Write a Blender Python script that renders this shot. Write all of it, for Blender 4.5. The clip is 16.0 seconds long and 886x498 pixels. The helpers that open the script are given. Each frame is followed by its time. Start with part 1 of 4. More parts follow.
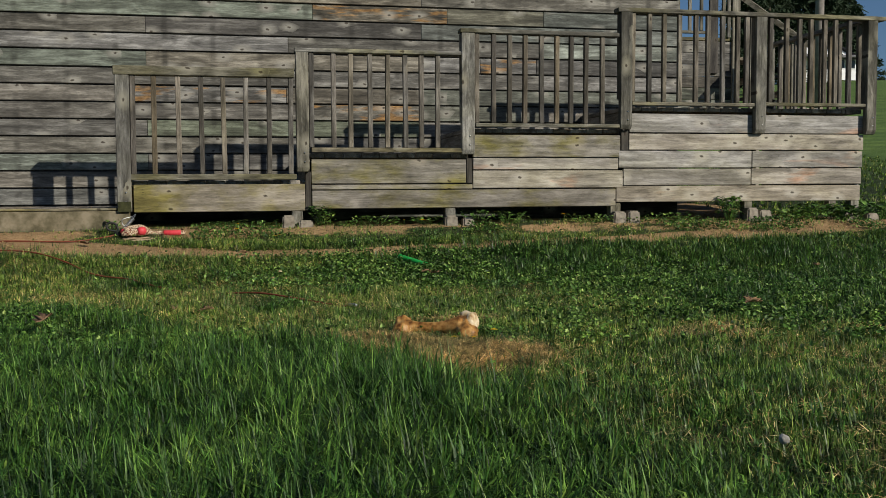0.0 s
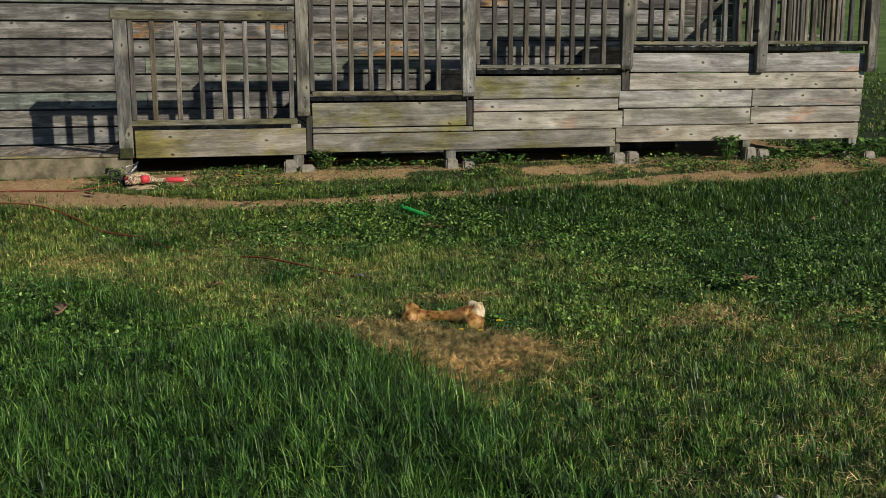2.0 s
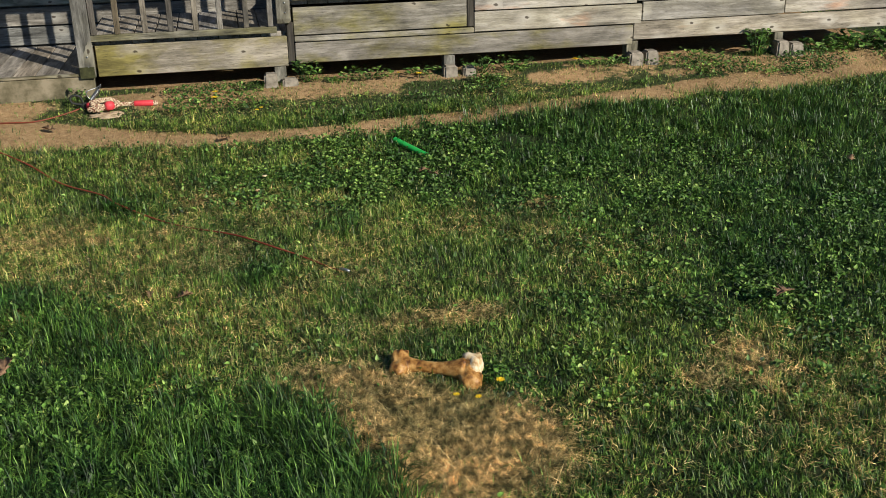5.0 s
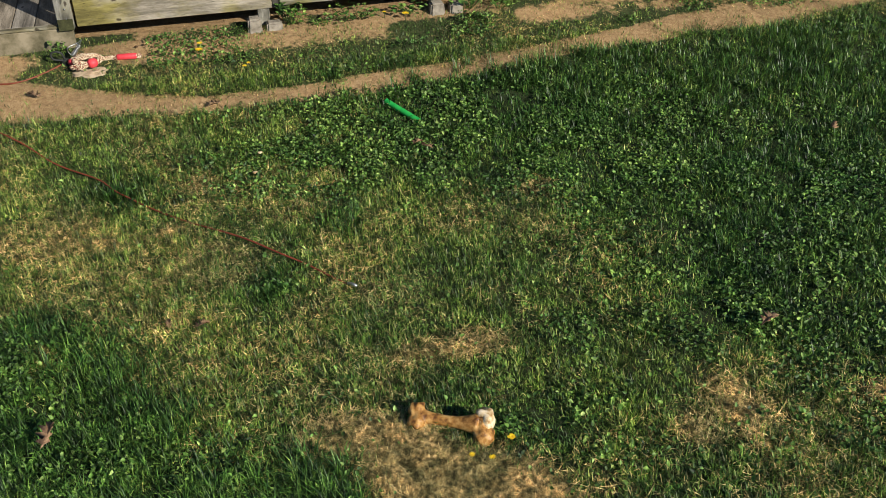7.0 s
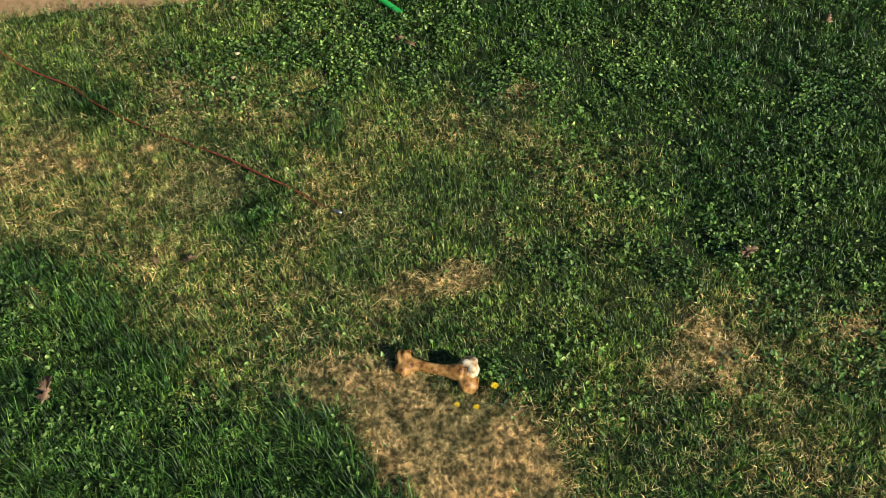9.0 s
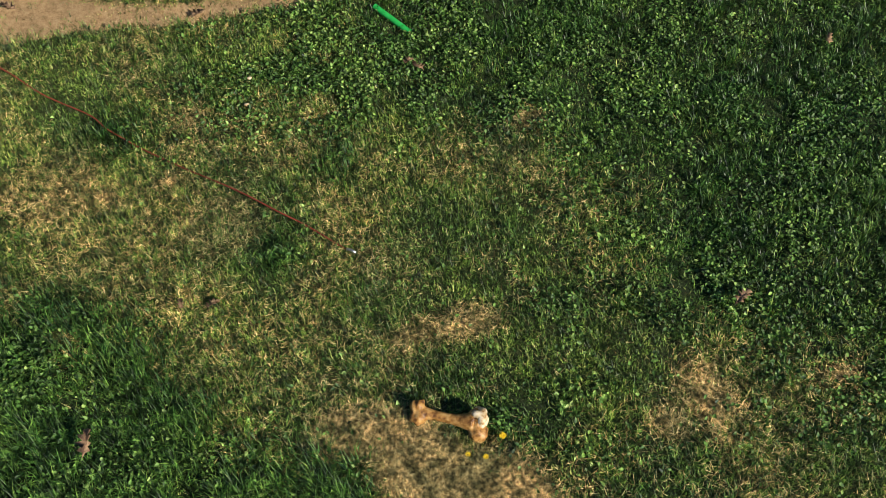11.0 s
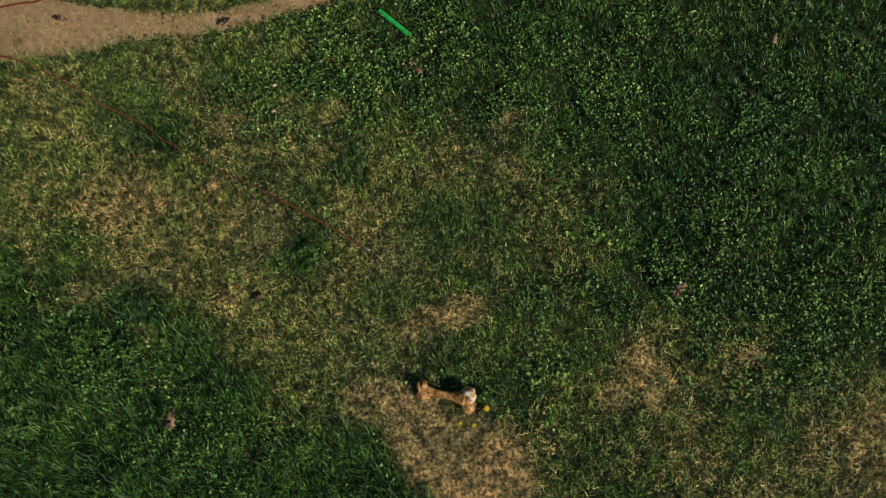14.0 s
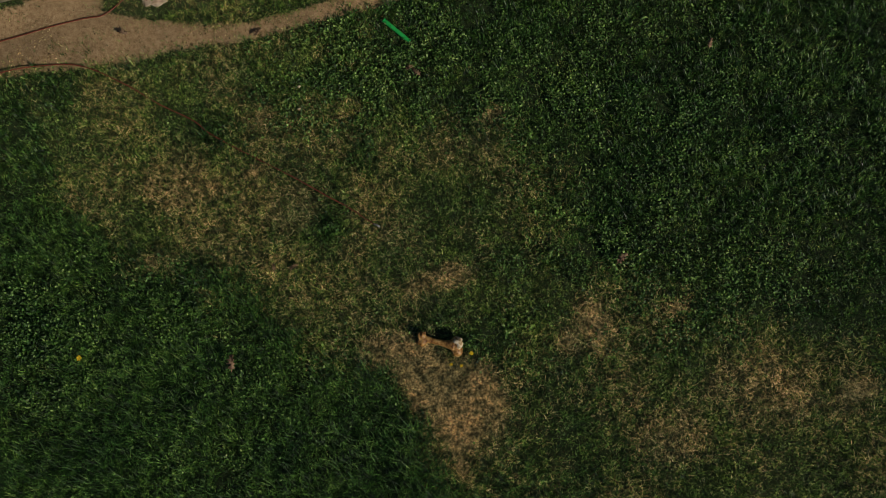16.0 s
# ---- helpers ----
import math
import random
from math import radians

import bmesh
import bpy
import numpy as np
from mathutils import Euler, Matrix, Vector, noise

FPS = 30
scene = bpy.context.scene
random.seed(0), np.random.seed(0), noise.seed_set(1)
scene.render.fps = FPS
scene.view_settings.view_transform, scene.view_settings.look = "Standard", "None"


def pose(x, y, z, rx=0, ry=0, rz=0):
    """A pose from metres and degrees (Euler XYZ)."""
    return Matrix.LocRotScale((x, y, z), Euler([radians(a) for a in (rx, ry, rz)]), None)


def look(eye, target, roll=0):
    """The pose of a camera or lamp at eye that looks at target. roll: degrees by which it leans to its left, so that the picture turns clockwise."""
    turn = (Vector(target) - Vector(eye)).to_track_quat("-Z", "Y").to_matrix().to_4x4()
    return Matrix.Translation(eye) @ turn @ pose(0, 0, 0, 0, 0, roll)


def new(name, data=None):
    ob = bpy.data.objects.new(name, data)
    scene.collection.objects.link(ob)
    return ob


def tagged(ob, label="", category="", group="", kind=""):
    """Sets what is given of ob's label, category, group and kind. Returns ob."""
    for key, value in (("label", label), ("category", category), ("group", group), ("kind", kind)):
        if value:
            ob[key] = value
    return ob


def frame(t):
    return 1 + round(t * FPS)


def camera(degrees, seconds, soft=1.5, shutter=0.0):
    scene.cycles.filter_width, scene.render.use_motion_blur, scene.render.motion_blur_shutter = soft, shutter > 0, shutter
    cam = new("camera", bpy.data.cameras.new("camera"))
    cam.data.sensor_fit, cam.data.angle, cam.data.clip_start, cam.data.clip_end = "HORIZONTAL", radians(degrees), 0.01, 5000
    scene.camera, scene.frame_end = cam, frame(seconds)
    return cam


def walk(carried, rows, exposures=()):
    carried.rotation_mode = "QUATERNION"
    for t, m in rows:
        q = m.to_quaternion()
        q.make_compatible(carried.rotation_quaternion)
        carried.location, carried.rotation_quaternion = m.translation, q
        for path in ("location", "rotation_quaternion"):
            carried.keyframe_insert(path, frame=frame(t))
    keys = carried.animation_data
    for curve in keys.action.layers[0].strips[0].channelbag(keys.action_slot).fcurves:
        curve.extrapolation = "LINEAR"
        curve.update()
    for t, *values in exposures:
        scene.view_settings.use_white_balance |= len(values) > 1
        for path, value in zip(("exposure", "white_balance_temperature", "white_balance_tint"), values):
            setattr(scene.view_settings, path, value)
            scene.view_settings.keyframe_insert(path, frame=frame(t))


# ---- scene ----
cam = camera(48.0, 16.0, soft=0.5)
walk(cam, [
    (0, pose(-2.112, -7.844, 0.432, 86.46, 0, -12.10) @ pose(0, 0, 0, 0, 0, -0.30)),
    (0.5, pose(-2.120, -7.861, 0.476, 84.88, 0, -12.00) @ pose(0, 0, 0, 0, 0, -0.28)),
    (1, pose(-2.153, -7.877, 0.531, 83.37, 0, -12.19) @ pose(0, 0, 0, 0, 0, -0.28)),
    (1.5, pose(-2.177, -7.873, 0.671, 81.77, 0, -12.36) @ pose(0, 0, 0, 0, 0, -0.29)),
    (2, pose(-2.178, -7.878, 0.877, 80.02, 0, -12.47) @ pose(0, 0, 0, 0, 0, -0.25)),
    (2.5, pose(-2.168, -7.881, 1.094, 78.26, 0, -12.57) @ pose(0, 0, 0, 0, 0, -0.32)),
    (3, pose(-2.175, -7.862, 1.298, 76.14, 0, -12.74) @ pose(0, 0, 0, 0, 0, -0.32)),
    (3.5, pose(-2.171, -7.804, 1.483, 73.79, 0, -12.85) @ pose(0, 0, 0, 0, 0, -0.35)),
    (4, pose(-2.078, -7.517, 1.543, 71.88, 0, -12.51) @ pose(0, 0, 0, 0, 0, -0.48)),
    (4.5, pose(-2.001, -7.294, 1.624, 69.82, 0, -12.24) @ pose(0, 0, 0, 0, 0, -0.65)),
    (5, pose(-1.938, -7.074, 1.696, 67.83, 0, -11.97) @ pose(0, 0, 0, 0, 0, -0.89)),
    (7.5, pose(-2.067, -6.594, 2.957, 51.94, 0, -15.24) @ pose(0, 0, 0, 0, 0, 0.02)),
    (8, pose(-2.017, -6.464, 3.078, 48.16, 0, -15.56) @ pose(0, 0, 0, 0, 0, 0.16)),
    (10.5, pose(-1.925, -5.969, 3.743, 39.03, 0, -16.28) @ pose(0, 0, 0, 0, 0, 0.65)),
    (11, pose(-1.913, -5.847, 3.940, 37.26, 0, -16.32) @ pose(0, 0, 0, 0, 0, 0.63)),
    (11.5, pose(-1.905, -5.718, 4.126, 35.29, 0, -16.45) @ pose(0, 0, 0, 0, 0, 0.67)),
    (12, pose(-1.891, -5.650, 4.344, 33.29, 0, -16.60) @ pose(0, 0, 0, 0, 0, 0.72)),
    (12.5, pose(-1.866, -5.601, 4.664, 31.24, 0, -16.47) @ pose(0, 0, 0, 0, 0, 0.52)),
    (13, pose(-1.841, -5.536, 5.018, 29.24, 0, -16.41) @ pose(0, 0, 0, 0, 0, 0.38)),
    (13.5, pose(-1.811, -5.489, 5.341, 27.22, 0, -16.28) @ pose(0, 0, 0, 0, 0, 0.17)),
    (14, pose(-1.774, -5.452, 5.617, 24.96, 0, -16.17) @ pose(0, 0, 0, 0, 0, 0.00)),
    (14.5, pose(-1.736, -5.413, 5.958, 22.63, 0, -16.11) @ pose(0, 0, 0, 0, 0, -0.11)),
    (15, pose(-1.685, -5.351, 6.456, 19.83, 0, -15.90) @ pose(0, 0, 0, 0, 0, -0.41)),
    (15.5, pose(-1.662, -5.331, 6.983, 17.03, 0, -15.71) @ pose(0, 0, 0, 0, 0, -0.61)),
    (16, pose(-1.674, -5.290, 7.514, 16.71, 0, -16.02) @ pose(0, 0, 0, 0, 0, -0.47)),
], exposures=[(0.0, -0.19), (2.5, -0.10), (3.5, 0.06), (5.0, 0.30), (8.0, 0.49), (11.0, 0.53), (12.0, 0.35), (13.0, 0.02), (14.5, -0.28), (16.0, -0.86)])

# ---- world and sun ----
SUN_WAY = Vector((-0.77, 1.128, -0.708)).normalized()
world = bpy.data.worlds.new("world")
scene.world = world
world.use_nodes = True
wn = world.node_tree
sky = wn.nodes.new("ShaderNodeTexSky")
sky.sky_type, sky.sun_disc = "NISHITA", False
sky.air_density, sky.dust_density, sky.ozone_density = 1.0, 0.15, 3.0
sky.sun_elevation, sky.sun_rotation = radians(27.4), radians(145.7)
wn.nodes["Background"].inputs["Strength"].default_value = 0.048
clear = wn.nodes.new("ShaderNodeMix")
clear.data_type, clear.blend_type = "RGBA", "MULTIPLY"
clear.inputs[0].default_value = 1.0
clear.inputs[7].default_value = (0.82, 1.0, 1.24, 1)
wn.links.new(sky.outputs[0], clear.inputs[6])
wn.links.new(clear.outputs[2], wn.nodes["Background"].inputs["Color"])
sun = new("sun", bpy.data.lights.new("sun", "SUN"))
sun.data.energy, sun.data.angle, sun.data.color = 4.8, radians(0.53), (1.0, 0.93, 0.82)
sun.matrix_world = look((6, -8, 7), Vector((6, -8, 7)) + SUN_WAY)


# ---- materials ----
def shader(name, rough=0.8):
    m = bpy.data.materials.new(name)
    m.use_nodes = True
    b = m.node_tree.nodes["Principled BSDF"]
    b.inputs["Roughness"].default_value = rough
    b.inputs["Specular IOR Level"].default_value = 0.3
    return m, m.node_tree, b


def node(nt, kind, **values):
    n = nt.nodes.new(kind)
    for key, v in values.items():
        n.inputs[key.replace("_", " ")].default_value = v
    return n


def ramp(nt, fac, stops):
    r = nt.nodes.new("ShaderNodeValToRGB")
    e = r.color_ramp.elements
    while len(e) < len(stops):
        e.new(0.5)
    for k, (at, c) in enumerate(stops):
        e[k].position, e[k].color = at, (c[0], c[1], c[2], 1)
    nt.links.new(fac, r.inputs[0])
    return r.outputs[0]


def blend(nt, fac, a, b, how="MIX"):
    m = nt.nodes.new("ShaderNodeMix")
    m.data_type, m.blend_type = "RGBA", how
    for sock, v in ((m.inputs[0], fac), (m.inputs[6], a), (m.inputs[7], b)):
        if isinstance(v, (int, float)):
            sock.default_value = v
        elif isinstance(v, tuple):
            sock.default_value = (*v, 1) if len(v) == 3 else v
        else:
            nt.links.new(v, sock)
    return m.outputs[2]


def sums(nt, op, a, b=0.0, c=None):
    m = nt.nodes.new("ShaderNodeMath")
    m.operation = op
    for k, v in enumerate((a, b) if c is None else (a, b, c)):
        if isinstance(v, (int, float)):
            m.inputs[k].default_value = v
        else:
            nt.links.new(v, m.inputs[k])
    return m.outputs[0]


def bump(nt, b, height, strength=0.4, distance=0.005):
    n = node(nt, "ShaderNodeBump", Strength=strength, Distance=distance)
    nt.links.new(height, n.inputs["Height"])
    nt.links.new(n.outputs[0], b.inputs["Normal"])


def place(nt, scale, jitter=True):
    """World position, stretched, and shifted for each object so that no two pieces share a grain."""
    g = nt.nodes.new("ShaderNodeNewGeometry")
    v = nt.nodes.new("ShaderNodeVectorMath")
    v.operation = "MULTIPLY"
    v.inputs[1].default_value = scale
    nt.links.new(g.outputs["Position"], v.inputs[0])
    if not jitter:
        return v.outputs[0], None
    o = nt.nodes.new("ShaderNodeObjectInfo")
    k = sums(nt, "MULTIPLY", o.outputs["Random"], 91.0)
    w = nt.nodes.new("ShaderNodeVectorMath")
    nt.links.new(v.outputs[0], w.inputs[0])
    nt.links.new(k, w.inputs[1])
    return w.outputs[0], o.outputs["Random"]


def noise_of(nt, vec, scale=1.0, detail=4.0, rough=0.55, distort=0.0):
    n = node(nt, "ShaderNodeTexNoise", Scale=scale, Detail=detail, Roughness=rough, Distortion=distort)
    nt.links.new(vec, n.inputs["Vector"])
    return n.outputs["Fac"]


def weathered_wood(name, along, dark, mid, light, moss=0.0, spread=0.5, green=0.0, raw=0.0, stained=0.62, patchy=1.5, width=0.10, rust=0.0, weep=0.55):
    """Grey weathered softwood: arched grain, checks, knots with pale halos, stains, and a tone of its own for each board."""
    m, nt, b = shader(name, 0.85)
    def st(a, c):
        return tuple(a if k == along else c for k in range(3))
    v1, rnd = place(nt, st(2.2, 38))
    grain = noise_of(nt, v1, 1.0, 8, 0.72, 0.7)
    v2, _ = place(nt, st(24, 200))
    fine = noise_of(nt, v2, 1.0, 3, 0.7)
    v8, _ = place(nt, st(2.0, 9))
    broad = noise_of(nt, v8, 1.0, 4, 0.6, 1.2)
    mixg = sums(nt, "MULTIPLY_ADD", broad, 0.42, sums(nt, "MULTIPLY_ADD", fine, 0.19, sums(nt, "MULTIPLY", grain, 0.43)))
    col = ramp(nt, mixg, [(0.50 - width, dark), (0.52, mid), (0.53 + width, light)])
    if green:
        pickg = ramp(nt, sums(nt, "FRACT", sums(nt, "MULTIPLY", rnd, 13.7)), [(0.45, (0, 0, 0)), (0.62, (1, 1, 1))])
        col = blend(nt, sums(nt, "MULTIPLY", pickg, green), col, blend(nt, 1.0, col, (0.83, 1.06, 0.93), "MULTIPLY"))
    warm = sums(nt, "FRACT", sums(nt, "MULTIPLY", rnd, 29.3))
    col = blend(nt, sums(nt, "MULTIPLY", ramp(nt, warm, [(0.60, (0, 0, 0)), (0.80, (1, 1, 1))]), 0.5), col, blend(nt, 1.0, col, (1.06, 0.96, 0.84), "MULTIPLY"))
    v4, _ = place(nt, st(1.3, 4.0))
    patch = noise_of(nt, v4, 1.0, 4, 0.6)
    tone = sums(nt, "MULTIPLY", sums(nt, "MULTIPLY_ADD", rnd, spread, 1.0 - spread * 0.5), sums(nt, "MULTIPLY_ADD", patch, patchy, 1.0 - patchy * 0.5))
    hsv = nt.nodes.new("ShaderNodeHueSaturation")
    nt.links.new(tone, hsv.inputs["Value"])
    nt.links.new(sums(nt, "MULTIPLY_ADD", sums(nt, "FRACT", sums(nt, "MULTIPLY", rnd, 7.3)), 0.7, 0.45), hsv.inputs["Saturation"])
    nt.links.new(col, hsv.inputs["Color"])
    col = hsv.outputs[0]
    if raw:
        v7, _ = place(nt, st(3.5, 30))
        torn = ramp(nt, sums(nt, "MULTIPLY_ADD", noise_of(nt, v4, 2.0, 3), 0.6, sums(nt, "MULTIPLY", noise_of(nt, v7, 1.0, 4), 0.5)), [(0.555, (0, 0, 0)), (0.62, (1, 1, 1))])
        col = blend(nt, sums(nt, "MULTIPLY", torn, raw), col, ramp(nt, fine, [(0.35, (0.16, 0.075, 0.022)), (0.65, (0.46, 0.27, 0.10))]))
    v6, _ = place(nt, st(1.1, 3.6))
    stain = ramp(nt, noise_of(nt, v6, 1.0, 5, 0.7, 0.9), [(0.50, (0, 0, 0)), (0.64, (1, 1, 1))])
    col = blend(nt, sums(nt, "MULTIPLY", stain, stained), col, (dark[0] * 0.7, dark[1] * 0.7, dark[2] * 0.68))
    v3, _ = place(nt, st(4.2, 7.5))
    cut, join = nt.nodes.new("ShaderNodeSeparateXYZ"), nt.nodes.new("ShaderNodeCombineXYZ")
    nt.links.new(v3, cut.inputs[0])
    nt.links.new(cut.outputs[along], join.inputs[0])
    nt.links.new(cut.outputs[2 if along == 0 else 0], join.inputs[1])
    vor = node(nt, "ShaderNodeTexVoronoi", Scale=1.0)
    vor.voronoi_dimensions = "2D"
    v9, _ = place(nt, (38, 38, 38))
    wob = node(nt, "ShaderNodeTexNoise", Scale=1.0, Detail=2.0)
    nt.links.new(v9, wob.inputs["Vector"])
    off = nt.nodes.new("ShaderNodeVectorMath")
    off.operation = "MULTIPLY_ADD"
    nt.links.new(wob.outputs["Color"], off.inputs[0])
    off.inputs[1].default_value = (0.13, 0.13, 0.13)
    nt.links.new(join.outputs[0], off.inputs[2])
    nt.links.new(off.outputs[0], vor.inputs["Vector"])
    tint = nt.nodes.new("ShaderNodeSeparateColor")
    nt.links.new(vor.outputs["Color"], tint.inputs[0])
    has = ramp(nt, tint.outputs[0], [(0.66, (0, 0, 0)), (0.69, (1, 1, 1))])
    halo = ramp(nt, vor.outputs["Distance"], [(0.08, (1, 1, 1)), (0.42, (0, 0, 0))])
    core = ramp(nt, vor.outputs["Distance"], [(0.045, (1, 1, 1)), (0.085, (0, 0, 0))])
    col = blend(nt, sums(nt, "MULTIPLY", sums(nt, "MULTIPLY", halo, has), 0.7), col, light)
    col = blend(nt, sums(nt, "MULTIPLY", sums(nt, "MULTIPLY", core, has), 0.85), col, (0.030, 0.020, 0.013))
    crack = ramp(nt, fine, [(0.29, (1, 1, 1)), (0.35, (0, 0, 0))])
    col = blend(nt, sums(nt, "MULTIPLY", crack, 0.6), col, (0.025, 0.021, 0.017))
    gx, _ = place(nt, (1, 1, 1), False)
    sx = nt.nodes.new("ShaderNodeSeparateXYZ")
    nt.links.new(gx, sx.inputs[0])
    if along == 0 and weep:
        # dark weeping at the nailing lines
        bar = sums(nt, "ABSOLUTE", sums(nt, "SUBTRACT", sums(nt, "FRACT", sums(nt, "DIVIDE", sx.outputs[0], 0.405)), 0.5))
        bar = sums(nt, "MULTIPLY", ramp(nt, bar, [(0.03, (1, 1, 1)), (0.09, (0, 0, 0))]), ramp(nt, noise_of(nt, v4, 3.0, 3), [(0.42, (0, 0, 0)), (0.62, (1, 1, 1))]))
        col = blend(nt, sums(nt, "MULTIPLY", bar, weep), col, (dark[0], dark[1], dark[2]))
    if rust:
        v10, _ = place(nt, st(1.2, 5.0))
        worn = ramp(nt, noise_of(nt, v10, 1.0, 4, 0.6, 0.6), [(0.60, (0, 0, 0)), (0.72, (1, 1, 1))])
        col = blend(nt, sums(nt, "MULTIPLY", worn, rust), col, blend(nt, 1.0, col, (1.15, 0.72, 0.52), "MULTIPLY"))
    if moss:
        v5, _ = place(nt, (2.0, 2.0, 4.5), False)
        spot = ramp(nt, noise_of(nt, v5, 1.0, 5, 0.6), [(0.44, (0, 0, 0)), (0.62, (1, 1, 1))])
        col = blend(nt, sums(nt, "MULTIPLY", spot, moss), col, blend(nt, 1.0, col, (0.72, 0.70, 0.26), "MULTIPLY"))
    nt.links.new(col, b.inputs["Base Color"])
    bump(nt, b, sums(nt, "ADD", mixg, sums(nt, "MULTIPLY", crack, -0.5)), 0.6, 0.004)
    return m


GREY = ((0.024, 0.023, 0.019), (0.132, 0.124, 0.103), (0.36, 0.345, 0.295))
PALE = ((0.10, 0.090, 0.071), (0.285, 0.260, 0.212), (0.52, 0.485, 0.415))
PLANK = ((0.070, 0.060, 0.045), (0.22, 0.192, 0.148), (0.41, 0.365, 0.295))
POST = ((0.040, 0.037, 0.026), (0.150, 0.140, 0.102), (0.33, 0.31, 0.24))
SIDING = weathered_wood("weathered_siding", 0, *GREY, spread=0.8, green=0.9, stained=0.45, patchy=1.2, width=0.13)
SIDING_RAW = weathered_wood("torn_siding", 0, *GREY, spread=0.4, raw=0.9)
SKIRT = weathered_wood("weathered_skirting", 0, *PALE, moss=0.18, spread=0.3, stained=0.15, patchy=0.8, width=0.115, rust=0.8, weep=0.0)
FASCIA = weathered_wood("mossy_fascia", 0, (0.07, 0.062, 0.045), (0.205, 0.182, 0.132), (0.39, 0.35, 0.27), moss=0.95, spread=0.25, stained=0.3, patchy=0.9, width=0.11, weep=0.0)
RAIL_X = weathered_wood("rail_wood", 0, *POST, moss=0.6, spread=0.3)
RAIL_Y = weathered_wood("deck_wood", 1, *PLANK, spread=0.4)
RAIL_Z = weathered_wood("post_wood", 2, *POST, moss=0.15, spread=0.7)
BALUSTER = weathered_wood("baluster_wood", 2, (0.034, 0.029, 0.020), (0.115, 0.100, 0.074), (0.25, 0.22, 0.17), moss=0.1, spread=0.9)
# Dark brown wood; it also paints shadow into the siding and skirting gaps.
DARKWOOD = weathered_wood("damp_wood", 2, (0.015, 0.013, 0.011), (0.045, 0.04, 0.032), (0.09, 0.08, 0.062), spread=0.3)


def mottled(name, scale, stops, rough=0.8, bumpy=0.3, distance=0.004, detail=5, spec=0.3, metal=0.0):
    m, nt, b = shader(name, rough)
    v, rnd = place(nt, (scale, scale, scale))
    n = noise_of(nt, v, 1.0, detail, 0.6)
    nt.links.new(ramp(nt, n, stops), b.inputs["Base Color"])
    b.inputs["Specular IOR Level"].default_value = spec
    b.inputs["Metallic"].default_value = metal
    bump(nt, b, n, bumpy, distance)
    return m


CONCRETE = mottled("concrete", 22, [(0.3, (0.13, 0.112, 0.085)), (0.5, (0.25, 0.22, 0.172)), (0.7, (0.34, 0.30, 0.24))], 0.9, 0.6)
SPILL = mottled("pale_spilled_concrete", 30, [(0.3, (0.30, 0.215, 0.125)), (0.5, (0.44, 0.335, 0.215)), (0.7, (0.58, 0.46, 0.32))], 0.95, 0.6)
PLATFORM = mottled("stained_platform_face", 6, [(0.36, (0.045, 0.042, 0.020)), (0.5, (0.140, 0.120, 0.072)), (0.64, (0.26, 0.220, 0.148))], 0.9, 0.5, 0.006, 8)
BONE = mottled("roasted_bone", 30, [(0.36, (0.10, 0.038, 0.008)), (0.5, (0.34, 0.165, 0.040)), (0.66, (0.56, 0.33, 0.11))], 0.5, 0.6, 0.006, 8, 0.4)
CHALK = mottled("bone_cartilage", 40, [(0.36, (0.30, 0.17, 0.06)), (0.5, (0.56, 0.42, 0.23)), (0.66, (0.74, 0.64, 0.46))], 0.5, 0.4, 0.002)
ROPE = mottled("braided_rope", 110, [(0.44, (0.14, 0.035, 0.025)), (0.49, (0.50, 0.36, 0.22)), (0.62, (0.66, 0.56, 0.40))], 0.9, 0.8, 0.003, 2)
REDRUBBER = mottled("red_rubber", 60, [(0.3, (0.55, 0.035, 0.05)), (0.7, (0.72, 0.07, 0.08))], 0.5, 0.1, 0.001)
GREENPLASTIC = mottled("green_plastic", 30, [(0.3, (0.015, 0.30, 0.05)), (0.7, (0.03, 0.42, 0.08))], 0.35, 0.05, 0.001)
CABLE = mottled("red_vinyl_cable", 30, [(0.3, (0.12, 0.025, 0.012)), (0.7, (0.24, 0.06, 0.03))], 0.45, 0.1, 0.001)
BLACK = mottled("black_rubber", 40, [(0.3, (0.012, 0.014, 0.012)), (0.7, (0.03, 0.032, 0.028))], 0.6, 0.1, 0.001)
STEEL = mottled("galvanised_steel", 40, [(0.3, (0.35, 0.36, 0.37)), (0.7, (0.6, 0.6, 0.6))], 0.35, 0.1, 0.001, 3, 0.5, 1.0)
YELLOW = mottled("dandelion_yellow", 90, [(0.3, (0.80, 0.50, 0.015)), (0.7, (0.86, 0.66, 0.03))], 0.7)
OAKLEAF = mottled("dead_leaf", 45, [(0.3, (0.11, 0.06, 0.035)), (0.5, (0.26, 0.16, 0.09)), (0.7, (0.42, 0.28, 0.14))], 0.8)
PUFF = mottled("seed_head", 90, [(0.3, (0.20, 0.19, 0.16)), (0.7, (0.40, 0.39, 0.35))], 0.95)
WHITEWALL = mottled("white_clapboard", 3, [(0.3, (0.70, 0.71, 0.72)), (0.7, (0.80, 0.80, 0.80))], 0.6, 0.05)
ROOFING = mottled("grey_shingle", 6, [(0.3, (0.10, 0.10, 0.11)), (0.7, (0.19, 0.19, 0.20))], 0.9)
BARK = mottled("bark", 14, [(0.3, (0.05, 0.038, 0.028)), (0.7, (0.14, 0.11, 0.085))], 0.95, 0.8, 0.02)
POLEWOOD = mottled("pole_wood", 6, [(0.3, (0.16, 0.14, 0.125)), (0.7, (0.30, 0.275, 0.25))], 0.9)
NEEDLES = mottled("conifer_needles", 9, [(0.3, (0.010, 0.022, 0.010)), (0.7, (0.035, 0.060, 0.025))], 0.8)
